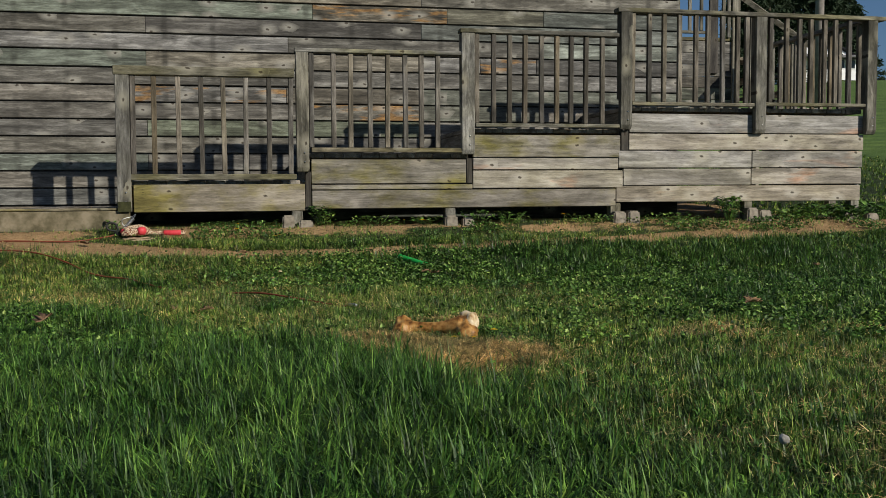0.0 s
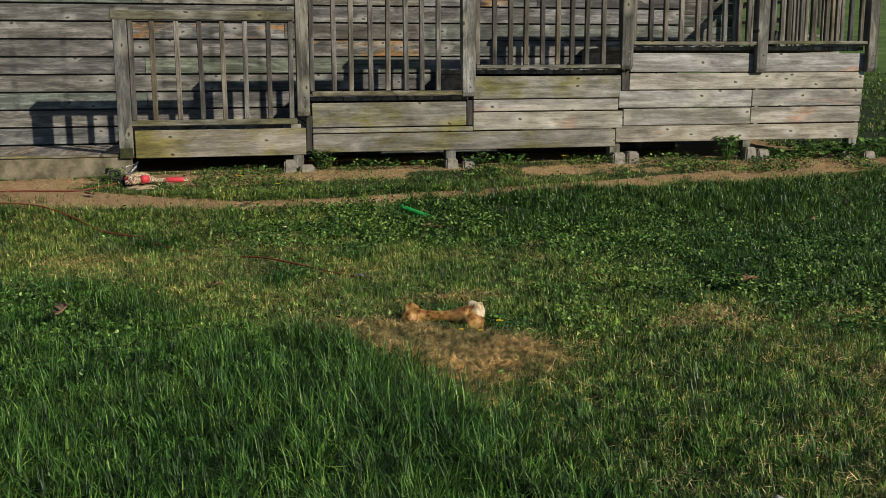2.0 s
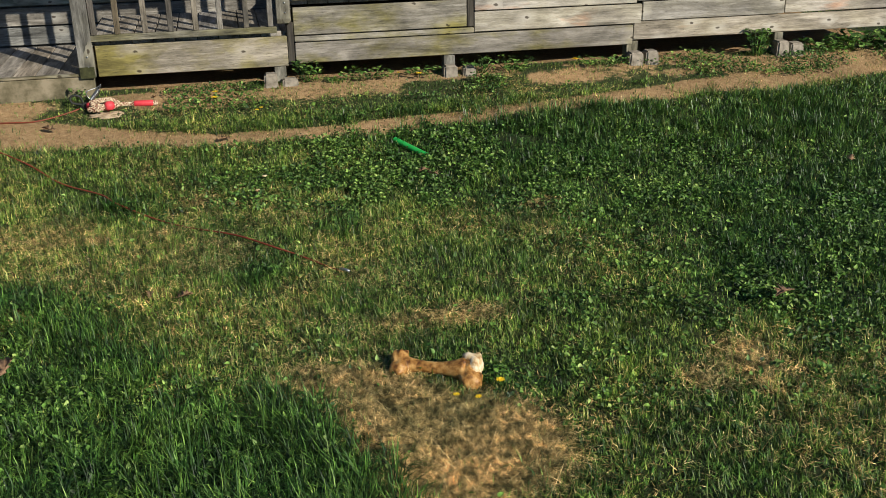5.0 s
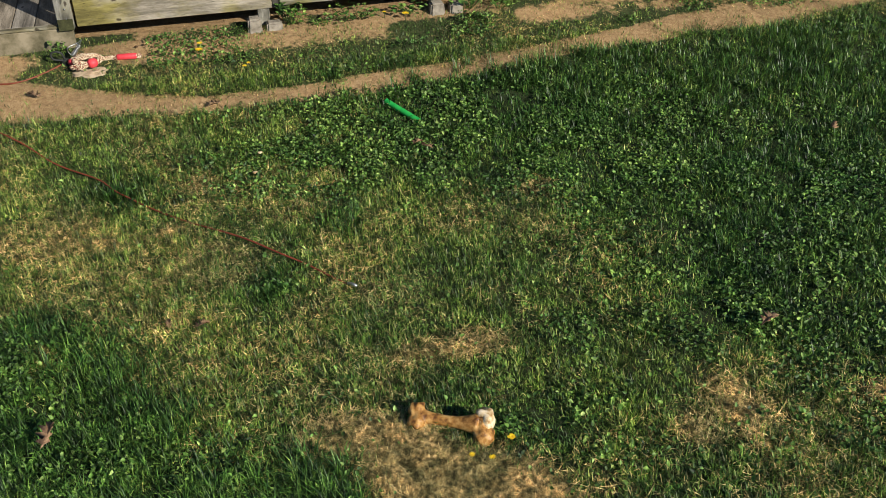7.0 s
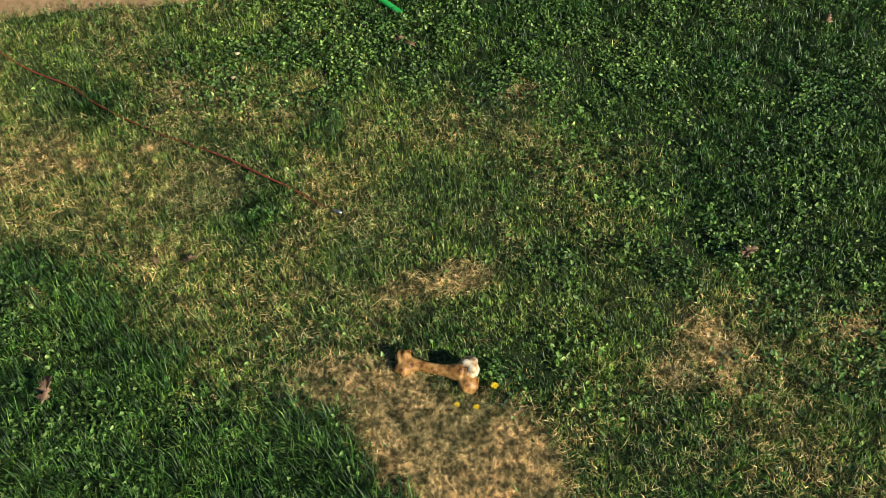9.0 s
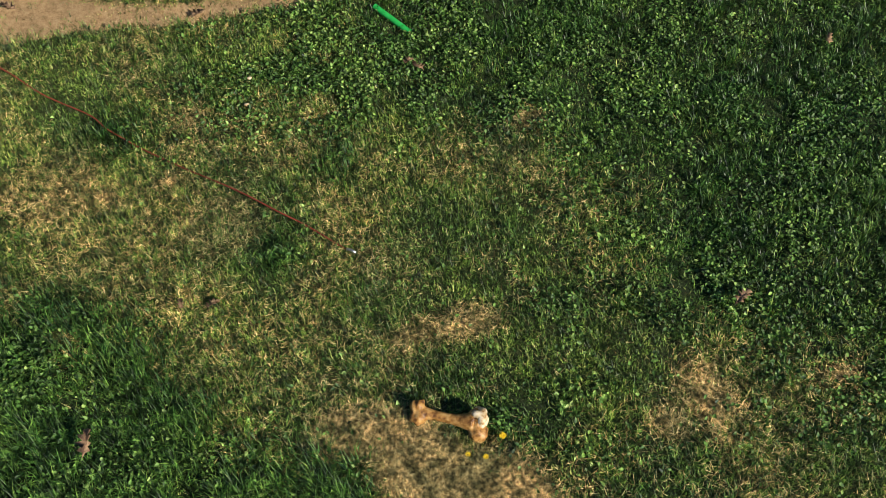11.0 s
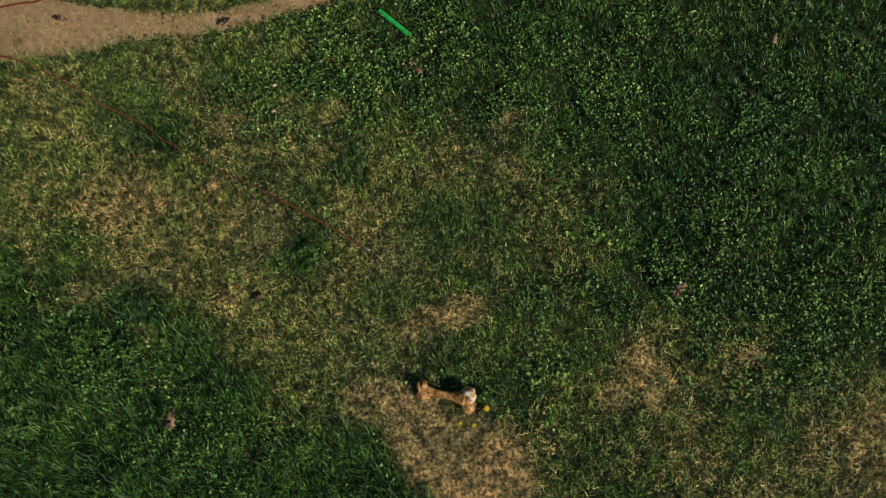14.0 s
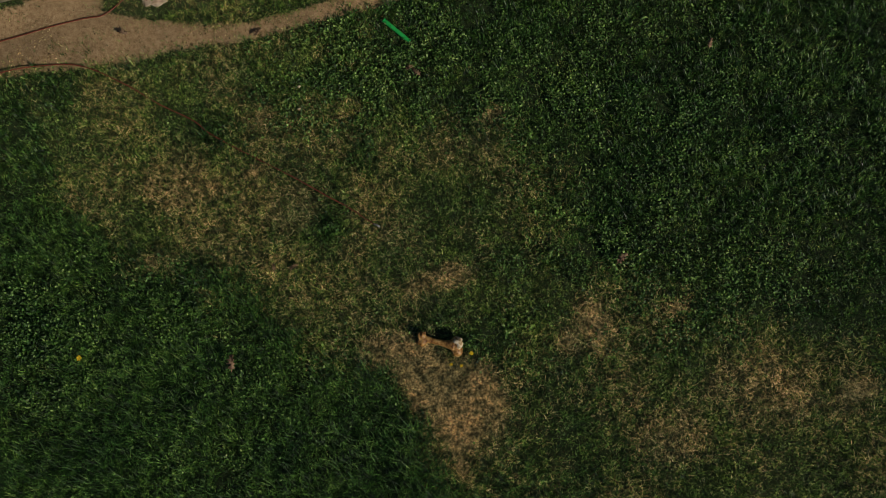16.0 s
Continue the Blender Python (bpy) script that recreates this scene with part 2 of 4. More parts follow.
WINDOWPANE = mottled("dark_window_glass", 4, [(0.3, (0.03, 0.035, 0.04)), (0.7, (0.05, 0.055, 0.06))], 0.08, 0.0)


def plant(name, stops, rough=0.5, through_light=0.24):
    """Leaves and blades: a tone for each one, and some light coming through."""
    m, nt, b = shader(name, rough)
    g = nt.nodes.new("ShaderNodeNewGeometry")
    col = ramp(nt, g.outputs["Random Per Island"], stops)
    v, _ = place(nt, (2.2, 2.2, 2.2), False)
    tone = ramp(nt, noise_of(nt, v, 1.0, 3), [(0.34, (0.66, 0.76, 0.66)), (0.66, (1.38, 1.24, 1.05))])
    col = blend(nt, 1.0, col, tone, "MULTIPLY")
    # Clump and tuft noise also paints shaded gaps and bright leaves into the colour.
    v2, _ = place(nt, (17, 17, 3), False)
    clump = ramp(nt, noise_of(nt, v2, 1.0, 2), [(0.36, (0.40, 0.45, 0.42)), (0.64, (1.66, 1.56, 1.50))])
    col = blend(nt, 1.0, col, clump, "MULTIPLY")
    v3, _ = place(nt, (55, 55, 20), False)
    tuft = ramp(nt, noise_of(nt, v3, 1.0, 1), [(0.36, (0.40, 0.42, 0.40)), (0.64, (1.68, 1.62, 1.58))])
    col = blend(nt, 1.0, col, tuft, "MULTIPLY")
    nt.links.new(col, b.inputs["Base Color"])
    b.inputs["Specular IOR Level"].default_value = 0.42
    t = nt.nodes.new("ShaderNodeBsdfTranslucent")
    nt.links.new(col, t.inputs[0])
    mx = nt.nodes.new("ShaderNodeMixShader")
    mx.inputs[0].default_value = through_light
    nt.links.new(b.outputs[0], mx.inputs[1])
    nt.links.new(t.outputs[0], mx.inputs[2])
    nt.links.new(mx.outputs[0], nt.nodes["Material Output"].inputs[0])
    return m


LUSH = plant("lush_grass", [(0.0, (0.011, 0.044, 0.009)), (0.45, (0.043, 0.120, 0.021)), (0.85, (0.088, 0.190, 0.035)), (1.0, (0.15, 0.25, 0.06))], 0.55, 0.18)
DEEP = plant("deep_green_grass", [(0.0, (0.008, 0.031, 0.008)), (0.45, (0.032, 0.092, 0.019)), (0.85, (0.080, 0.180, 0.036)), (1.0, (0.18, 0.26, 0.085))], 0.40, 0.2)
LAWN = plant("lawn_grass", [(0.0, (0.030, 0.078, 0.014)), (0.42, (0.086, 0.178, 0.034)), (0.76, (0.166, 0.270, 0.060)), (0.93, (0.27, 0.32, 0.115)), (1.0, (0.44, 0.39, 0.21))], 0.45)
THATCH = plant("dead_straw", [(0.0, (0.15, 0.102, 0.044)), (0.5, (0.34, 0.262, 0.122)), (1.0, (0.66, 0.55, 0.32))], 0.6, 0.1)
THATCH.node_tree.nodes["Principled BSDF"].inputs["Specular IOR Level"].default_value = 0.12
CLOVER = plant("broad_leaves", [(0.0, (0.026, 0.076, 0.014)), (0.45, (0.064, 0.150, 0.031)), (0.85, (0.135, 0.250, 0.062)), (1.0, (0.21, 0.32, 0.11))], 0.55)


def soil_material():
    m, nt, b = shader("soil_and_thatch", 0.95)
    v, _ = place(nt, (1, 1, 1), False)
    a = nt.nodes.new("ShaderNodeAttribute")
    a.attribute_name = "cover"
    sep = nt.nodes.new("ShaderNodeSeparateColor")
    nt.links.new(a.outputs["Color"], sep.inputs[0])
    fine, mid, wide = noise_of(nt, v, 160, 4, 0.7), noise_of(nt, v, 28, 5, 0.65), noise_of(nt, v, 3, 4)
    mixd = sums(nt, "MULTIPLY_ADD", fine, 0.5, sums(nt, "MULTIPLY", mid, 0.5))
    # Turf is darkened to stand for the shade between lawn blades.
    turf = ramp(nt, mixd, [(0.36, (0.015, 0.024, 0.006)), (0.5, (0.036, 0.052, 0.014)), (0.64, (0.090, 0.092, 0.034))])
    dirt = ramp(nt, mixd, [(0.34, (0.18, 0.108, 0.048)), (0.5, (0.36, 0.235, 0.112)), (0.66, (0.52, 0.365, 0.195))])
    dead = ramp(nt, mixd, [(0.3, (0.14, 0.095, 0.040)), (0.5, (0.31, 0.222, 0.098)), (0.7, (0.52, 0.40, 0.20))])
    def edge(s):
        k = sums(nt, "ADD", s, sums(nt, "MULTIPLY_ADD", mid, 0.9, -0.45))
        return ramp(nt, k, [(0.38, (0, 0, 0)), (0.6, (1, 1, 1))])
    # Soil under lush grass is painted darker still, as shadow below the blades.
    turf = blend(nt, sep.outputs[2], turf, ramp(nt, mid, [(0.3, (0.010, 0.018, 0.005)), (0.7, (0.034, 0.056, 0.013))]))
    turf = blend(nt, a.outputs["Alpha"], turf, ramp(nt, noise_of(nt, v, 1.3, 6, 0.65), [(0.35, (0.055, 0.115, 0.020)), (0.65, (0.14, 0.22, 0.045))]))
    col = blend(nt, edge(sep.outputs[1]), turf, dead)
    col = blend(nt, edge(sep.outputs[0]), col, dirt)
    tone = ramp(nt, wide, [(0.3, (0.8, 0.8, 0.8)), (0.7, (1.15, 1.12, 1.1))])
    nt.links.new(blend(nt, 1.0, col, tone, "MULTIPLY"), b.inputs["Base Color"])
    bump(nt, b, mixd, 0.9, 0.02)
    return m


SOIL = soil_material()


# ---- building helpers ----
pick = random.Random(11)


def box_mesh(sx, sy, sz, c=0.004):
    """A box about its centre with all edges chamfered: 44 triangles."""
    h = (sx / 2, sy / 2, sz / 2)
    c = min(c, min(h) * 0.45)
    verts, face_of = [], {}
    for ax in range(3):
        for s in (-1, 1):
            for a in (-1, 1):
                for d in (-1, 1):
                    p = [0.0, 0.0, 0.0]
                    p[ax] = s * h[ax]
                    u, w = (ax + 1) % 3, (ax + 2) % 3
                    p[u], p[w] = a * (h[u] - c), d * (h[w] - c)
                    sg = [0, 0, 0]
                    sg[ax], sg[u], sg[w] = s, a, d
                    face_of[(ax, tuple(sg))] = len(verts)
                    verts.append(p)
    faces = []
    for ax in range(3):
        u, w = (ax + 1) % 3, (ax + 2) % 3
        for s in (-1, 1):
            q = []
            for a, d in ((-1, -1), (1, -1), (1, 1), (-1, 1)):
                sg = [0, 0, 0]
                sg[ax], sg[u], sg[w] = s, a, d
                q.append(face_of[(ax, tuple(sg))])
            faces.append(q if s > 0 else q[::-1])
    for ax in range(3):
        u, w = (ax + 1) % 3, (ax + 2) % 3
        for a in (-1, 1):
            for d in (-1, 1):
                q = []
                for s, f in ((-1, u), (1, u), (1, w), (-1, w)):
                    sg = [0, 0, 0]
                    sg[ax], sg[u], sg[w] = s, a, d
                    q.append(face_of[(f, tuple(sg))])
                faces.append(q if a * d > 0 else q[::-1])
    for a in (-1, 1):
        for b in (-1, 1):
            for d in (-1, 1):
                t = [face_of[(k, (a, b, d))] for k in range(3)]
                faces.append(t if a * b * d > 0 else t[::-1])
    me = bpy.data.meshes.new("box")
    me.from_pydata(verts, [], faces)
    return me


MESHES = {}


def shared_box(sx, sy, sz, mat, c=0.004):
    key = (round(sx, 3), round(sy, 3), round(sz, 3), mat.name, c)
    if key not in MESHES:
        MESHES[key] = box_mesh(*key[:3], c)
        MESHES[key].materials.append(mat)
    return MESHES[key]


def thing(name, at, label, category, group="", kind=""):
    ob = new(name)
    ob.location = at
    ob.empty_display_size = 0.1
    return tagged(ob, label, category, group, kind)


def put_under(ob, parent, at, turn=(0, 0, 0)):
    ob.rotation_euler = [radians(a) for a in turn]
    ob.location = Vector(at)
    if parent is not None:
        ob.parent = parent
        up = Vector((0, 0, 0))
        p = parent
        while p is not None:
            up += p.location
            p = p.parent
        ob.location = Vector(at) - up
    return ob


def beam(name, x0, x1, y0, y1, z0, z1, mat, parent=None, label="", turn=(0, 0, 0), c=0.004):
    """A sawn board or beam between the given faces, as a part."""
    ob = new(name, shared_box(x1 - x0, y1 - y0, z1 - z0, mat, c))
    put_under(ob, parent, ((x0 + x1) / 2, (y0 + y1) / 2, (z0 + z1) / 2), turn)
    return tagged(ob, label) if label else ob


def part(name, bm, material, parent, label="", at=None, smooth=True):
    """Links a bmesh, given in world coordinates, as one mesh object under a thing or a part."""
    me = bpy.data.meshes.new(name)
    bm.to_mesh(me)
    bm.free()
    me.materials.append(material)
    if smooth:
        me.polygons.foreach_set("use_smooth", [True] * len(me.polygons))
    ob = new(name, me)
    if parent is not None:
        put_under(ob, parent, (0, 0, 0))
    return tagged(ob, label) if label else ob


def tube(bm, points, radius, sides=8, ends=True):
    """A round bar along points, in a bmesh. radius: one number, or one for each point."""
    pts = [Vector(p) for p in points]
    rad = radius if isinstance(radius, (list, tuple)) else [radius] * len(pts)
    rings, ref = [], Vector((0.13, 0.21, 0.97))
    for k, p in enumerate(pts):
        way = (pts[min(k + 1, len(pts) - 1)] - pts[max(k - 1, 0)]).normalized()
        side = way.cross(ref)
        if side.length < 1e-3:
            side = way.cross(Vector((1, 0, 0)))
        side.normalize()
        ref = side.cross(way)
        rings.append([bm.verts.new(p + rad[k] * (math.cos(a) * side + math.sin(a) * ref)) for a in [2 * math.pi * j / sides for j in range(sides)]])
    for a, b in zip(rings, rings[1:]):
        for j in range(sides):
            bm.faces.new((a[j], a[(j + 1) % sides], b[(j + 1) % sides], b[j]))
    if ends:
        bm.faces.new(rings[0][::-1])
        bm.faces.new(rings[-1])


def spline(points, n=8):
    """Points on a smooth line through the given ones."""
    p = [Vector(q) for q in points]
    p = [2 * p[0] - p[1]] + p + [2 * p[-1] - p[-2]]
    out = []
    for a, b, c, d in zip(p, p[1:], p[2:], p[3:]):
        for k in range(n):
            t = k / n
            out.append(0.5 * (2 * b + (c - a) * t + (2 * a - 5 * b + 4 * c - d) * t * t + (3 * b - a - 3 * c + d) * t ** 3))
    return out + [p[-2]]


def lump(bm, centre, radii, seed=0, rough=0.12, cuts=3):
    """A rounded, uneven lump added to a bmesh."""
    made = bmesh.ops.create_icosphere(bm, subdivisions=cuts, radius=1.0)["verts"]
    for v in made:
        k = 1 + rough * noise.noise(v.co * 1.7 + Vector((seed * 7.1, 0, seed)))
        v.co = Vector((v.co.x * radii[0] * k, v.co.y * radii[1] * k, v.co.z * radii[2] * k)) + Vector(centre)
    return made


# ---- the lie of the land ----
LATTICE = np.random.default_rng(3).random((256, 256))


def field(x, y, scale):
    """Smooth value noise, 0 to 1, on arrays."""
    u, v = np.asarray(x) * scale + 40.3, np.asarray(y) * scale + 71.9
    i, j = np.floor(u).astype(int), np.floor(v).astype(int)
    s, t = u - i, v - j
    s, t = s * s * (3 - 2 * s), t * t * (3 - 2 * t)
    def g(a, b):
        return LATTICE[a % 256, b % 256]
    return (g(i, j) * (1 - s) + g(i + 1, j) * s) * (1 - t) + (g(i, j + 1) * (1 - s) + g(i + 1, j + 1) * s) * t


def smooth_step(v, a, b):
    k = np.clip((v - a) / (b - a), 0, 1)
    return k * k * (3 - 2 * k)


def ground_z(x, y):
    """Height of the soil: a low bank along the deck, a nearly level lawn, a slope rising behind the house."""
    x, y = np.asarray(x, float), np.asarray(y, float)
    z = -0.195 + 0.27 * smooth_step(y, -1.8, -0.15) + 0.06 * smooth_step(y, -0.35, 0.0)
    z = z + 0.02 * (field(x, y, 0.9) - 0.5) + 0.018 * (field(x, y, 3.1) - 0.5)
    d = np.maximum((x - 3.6) * 0.55 + (y - 0.6) * 0.83, 0)
    return z + np.minimum(0.112 * d * d / (d + 2.5), 13.6) * (x > -60)


def line_y(x, pts):
    return np.interp(x, [p[0] for p in pts], [p[1] for p in pts])


PATH_LINE = [(-6, -0.2), (-4.5, -0.32), (-3.4, -0.49), (-3.05, -0.6), (-2.7, -0.66), (-2.35, -0.75), (-2.0, -0.8), (-1.5, -0.8), (-0.91, -0.79), (-0.58, -0.77), (0.1, -0.67), (0.74, -0.58), (1.43, -0.48), (2.12, -0.48), (2.96, -0.34), (4.2, 0.05), (5.2, 0.3)]
PATH_WIDTH = [(-6, 0.3), (-4.5, 0.28), (-3.4, 0.262), (-3.05, 0.196), (-2.7, 0.115), (-2.35, 0.089), (-2.0, 0.084), (-1.5, 0.075), (-0.91, 0.092), (-0.58, 0.088), (0.1, 0.085), (0.74, 0.10), (1.43, 0.13), (2.12, 0.15), (2.96, 0.14), (4.2, 0.12), (5.2, 0.05)]
LEFT_LUSH = [(-8, 0.2), (-4.95, -0.07), (-4.04, -0.56), (-3.89, -1.66), (-3.62, -2.2), (-3.56, -2.51), (-3.08, -2.75), (-2.72, -3.0), (-2.42, -3.29), (-2.16, -3.69), (-1.72, -3.92), (-1.58, -4.85), (-1.58, -4.23), (-1.38, -5.34), (-0.7, -6.2), (6, -7.2)]
RIGHT_LUSH = [(-9, 4), (-5.29, 2.01), (-4.68, 1.8), (-4.11, 0.5), (-3.74, 0.25), (-3.35, -0.09), (-3.0, -0.22), (-2.6, -0.19), (-2.23, -0.36), (-1.73, -0.96), (-1.25, -1.22), (-0.89, -1.31), (0.2, -1.0), (2, 0.6)]
STRAW_SPOTS = [(-1.67, -3.75, 0.2, 0.11, 0.35), (-1.47, -3.94, 0.2, 0.15, 0.75), (-1.33, -4.17, 0.29, 0.2, 1), (-1.2, -4.34, 0.22, 0.2, 1), (-1.37, -4.45, 0.2, 0.18, 0.6), (-0.08, -4.03, 0.13, 0.24, 0.5), (-0.3, -4.1, 0.11, 0.11, 0.4), (-1.55, -4.73, 0.18, 0.18, 0.5), (0.98, -4.72, 0.31, 0.13, 0.14), (0.76, -4.79, 0.18, 0.13, 0.12), (-1.03, -3.31, 0.2, 0.1, 0.5), (-1.29, -3.31, 0.2, 0.08, 0.45), (-2.97, -2.86, 0.07, 0.15, 0.6), (-2.18, -1.53, 0.09, 0.04, 0.6), (-0.31, -2.06, 0.11, 0.05, 0.6), (-2.32, -2.0, 0.09, 0.04, 0.5), (-2.71, -2.01, 0.09, 0.07, 0.4), (-3.34, -2.53, 0.22, 0.13, 0.2), (1.72, -5.08, 0.18, 0.09, 0.4), (0.58, -4.07, 0.11, 0.04, 0.5), (1.1, -4.95, 0.4, 0.2, 0.12), (0.2, -5.0, 0.3, 0.2, 0.14), (-2.1, -2.35, 0.3, 0.2, 0.15), (-3.0, -1.9, 0.3, 0.25, 0.12)]
BARE_SPOTS = [(-2.15, -0.2, 0.55, 0.16), (-0.72, -0.02, 0.2, 0.1), (-3.66, -0.19, 0.5, 0.15), (-2.31, -0.14, 0.45, 0.12)]


# darker tufts and greener stretches of the lawn: x, y, radius, strength
TUFTS = [(-1.86, -2.65, 0.12, 0.9), (-2.53, -1.57, 0.20, 0.7), (-0.92, -3.92, 0.26, 0.9), (-0.50, -4.60, 0.60, 0.45), (0.77, -5.46, 0.75, 0.25), (-1.42, -2.14, 0.14, 0.5), (-3.75, -0.78, 0.28, 0.7), (-0.80, -5.20, 0.60, 0.5), (0.1, -5.4, 0.8, 0.3), (1.6, -5.0, 0.7, 0.2)]
# round-leaved weeds: x, y, spread along x and y, strength
LEAFY = [(-0.97, -1.41, 0.85, 0.48, 0.9), (0.17, -1.80, 0.85, 0.60, 0.6), (0.16, -3.32, 0.65, 0.32, 0.5), (-4.26, -2.98, 0.70, 0.60, 0.8), (-3.14, -3.03, 0.50, 0.28, 0.5), (0.87, -4.02, 0.80, 0.40, 0.45), (1.5, -2.6, 1.3, 0.9, 0.4), (-0.75, -3.95, 0.25, 0.2, 0.5), (-2.6, -4.0, 0.8, 0.5, 0.25)]


def cover(x, y):
    """For each place: bare soil, dead straw, lush tall grass, broad leaves, each 0 to 1."""
    w = 0.10 * (field(x, y, 5.0) - 0.5) + 0.16 * (field(x + 9, y, 1.7) - 0.5)
    off = np.abs(y - line_y(x, PATH_LINE) + 0.3 * w)
    soil = 1 - smooth_step(off, line_y(x, PATH_WIDTH) * 0.75, line_y(x, PATH_WIDTH) * 1.35)
    soil = soil * np.where(x > -2.4, 0.72 + 0.28 * smooth_step(field(x, y, 6.0), 0.2, 0.6), 1)
    strip = smooth_step(y, -0.55, -0.35) * smooth_step(x, -2.9, -2.4) * (x < 3.3)
    soil = np.maximum(soil, strip * (0.62 + 0.16 * smooth_step(x, -1.2, 0.2)) * smooth_step(y, -0.42, -0.20) * smooth_step(0.7 * field(x + 5, y, 4.5) + 0.3 * field(x, y + 5, 13.0), 0.22, 0.55))
    for a, b, r, s in BARE_SPOTS:
        soil = np.maximum(soil, 1 - smooth_step(np.hypot((x - a) / r, (y - b) / s) + 6 * w, 0.5, 1.3))
    soil = np.maximum(soil, smooth_step(y, 0.05, 0.2) * (x < 3.4) * (y < 4))
    straw = np.zeros_like(soil)
    for a, b, r, s, weight in STRAW_SPOTS:
        straw = np.maximum(straw, weight * (1 - smooth_step(np.hypot((x - a) / r, (y - b) / s) + 3.0 * w, 0.5, 1.35)))
    lush = np.maximum(smooth_step(line_y(x, LEFT_LUSH) - y + 2.4 * w, -0.22, 0.26), smooth_step(x - line_y(y, RIGHT_LUSH) + 3.0 * w, -0.40, 0.42))
    for a, c, r, k in TUFTS:
        lush = np.maximum(lush, k * (1 - smooth_step(np.hypot(x - a, y - c) + 0.6 * w, 0.5 * r, 1.25 * r)))
    lush = lush * (1 - smooth_step(y + w, -0.74, -0.60) * (x < 3.5))
    lush = np.where((y < -5.9) & (x < -1.0), np.maximum(lush, 0.55), lush) * (1 - soil)
    leafy = np.zeros_like(soil)
    for a, c, r, q, k in LEAFY:
        leafy = np.maximum(leafy, k * np.exp(-((x - a) / r) ** 2 - ((y - c) / q) ** 2))
    return soil, straw * (1 - soil), lush, leafy * (1 - soil)


def sheet_axis(fine, far):
    lo, hi, step = fine
    mid = np.arange(lo, hi + 1e-6, step)
    out = np.array(far)
    return np.concatenate([lo - out[::-1], mid, hi + out])


gx = sheet_axis((-6.0, 6.5, 0.05), (0.2, 0.5, 1, 2, 4, 7, 12, 20, 35, 60, 110, 200, 400))
gy = sheet_axis((-8.4, 1.2, 0.05), (0.2, 0.5, 1, 2, 4, 7, 12, 20, 35, 60, 110, 200, 400))
GX, GY = np.meshgrid(gx, gy)
GZ = ground_z(GX, GY)
me = bpy.data.meshes.new("ground")
nx, ny = len(gx), len(gy)
idx = np.arange(nx * ny).reshape(ny, nx)
quads = np.stack([idx[:-1, :-1], idx[:-1, 1:], idx[1:, 1:], idx[1:, :-1]], -1).reshape(-1, 4)
me.vertices.add(nx * ny)
me.vertices.foreach_set("co", np.stack([GX, GY, GZ], -1).ravel())
me.loops.add(quads.size)
me.loops.foreach_set("vertex_index", quads.ravel())
me.polygons.add(len(quads))
me.polygons.foreach_set("loop_start", np.arange(0, quads.size, 4))
me.update(calc_edges=True)
soil, straw, lush, leafy = cover(GX, GY)
at = me.color_attributes.new("cover", "FLOAT_COLOR", "POINT")
at.data.foreach_set("color", np.stack([soil, straw, lush, np.maximum(smooth_step(GX, 7, 10), smooth_step(GY, 4, 8))], -1).astype(np.float32).ravel())
me.polygons.foreach_set("use_smooth", [True] * len(quads))
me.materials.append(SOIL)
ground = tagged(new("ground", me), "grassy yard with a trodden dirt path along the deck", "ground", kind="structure")


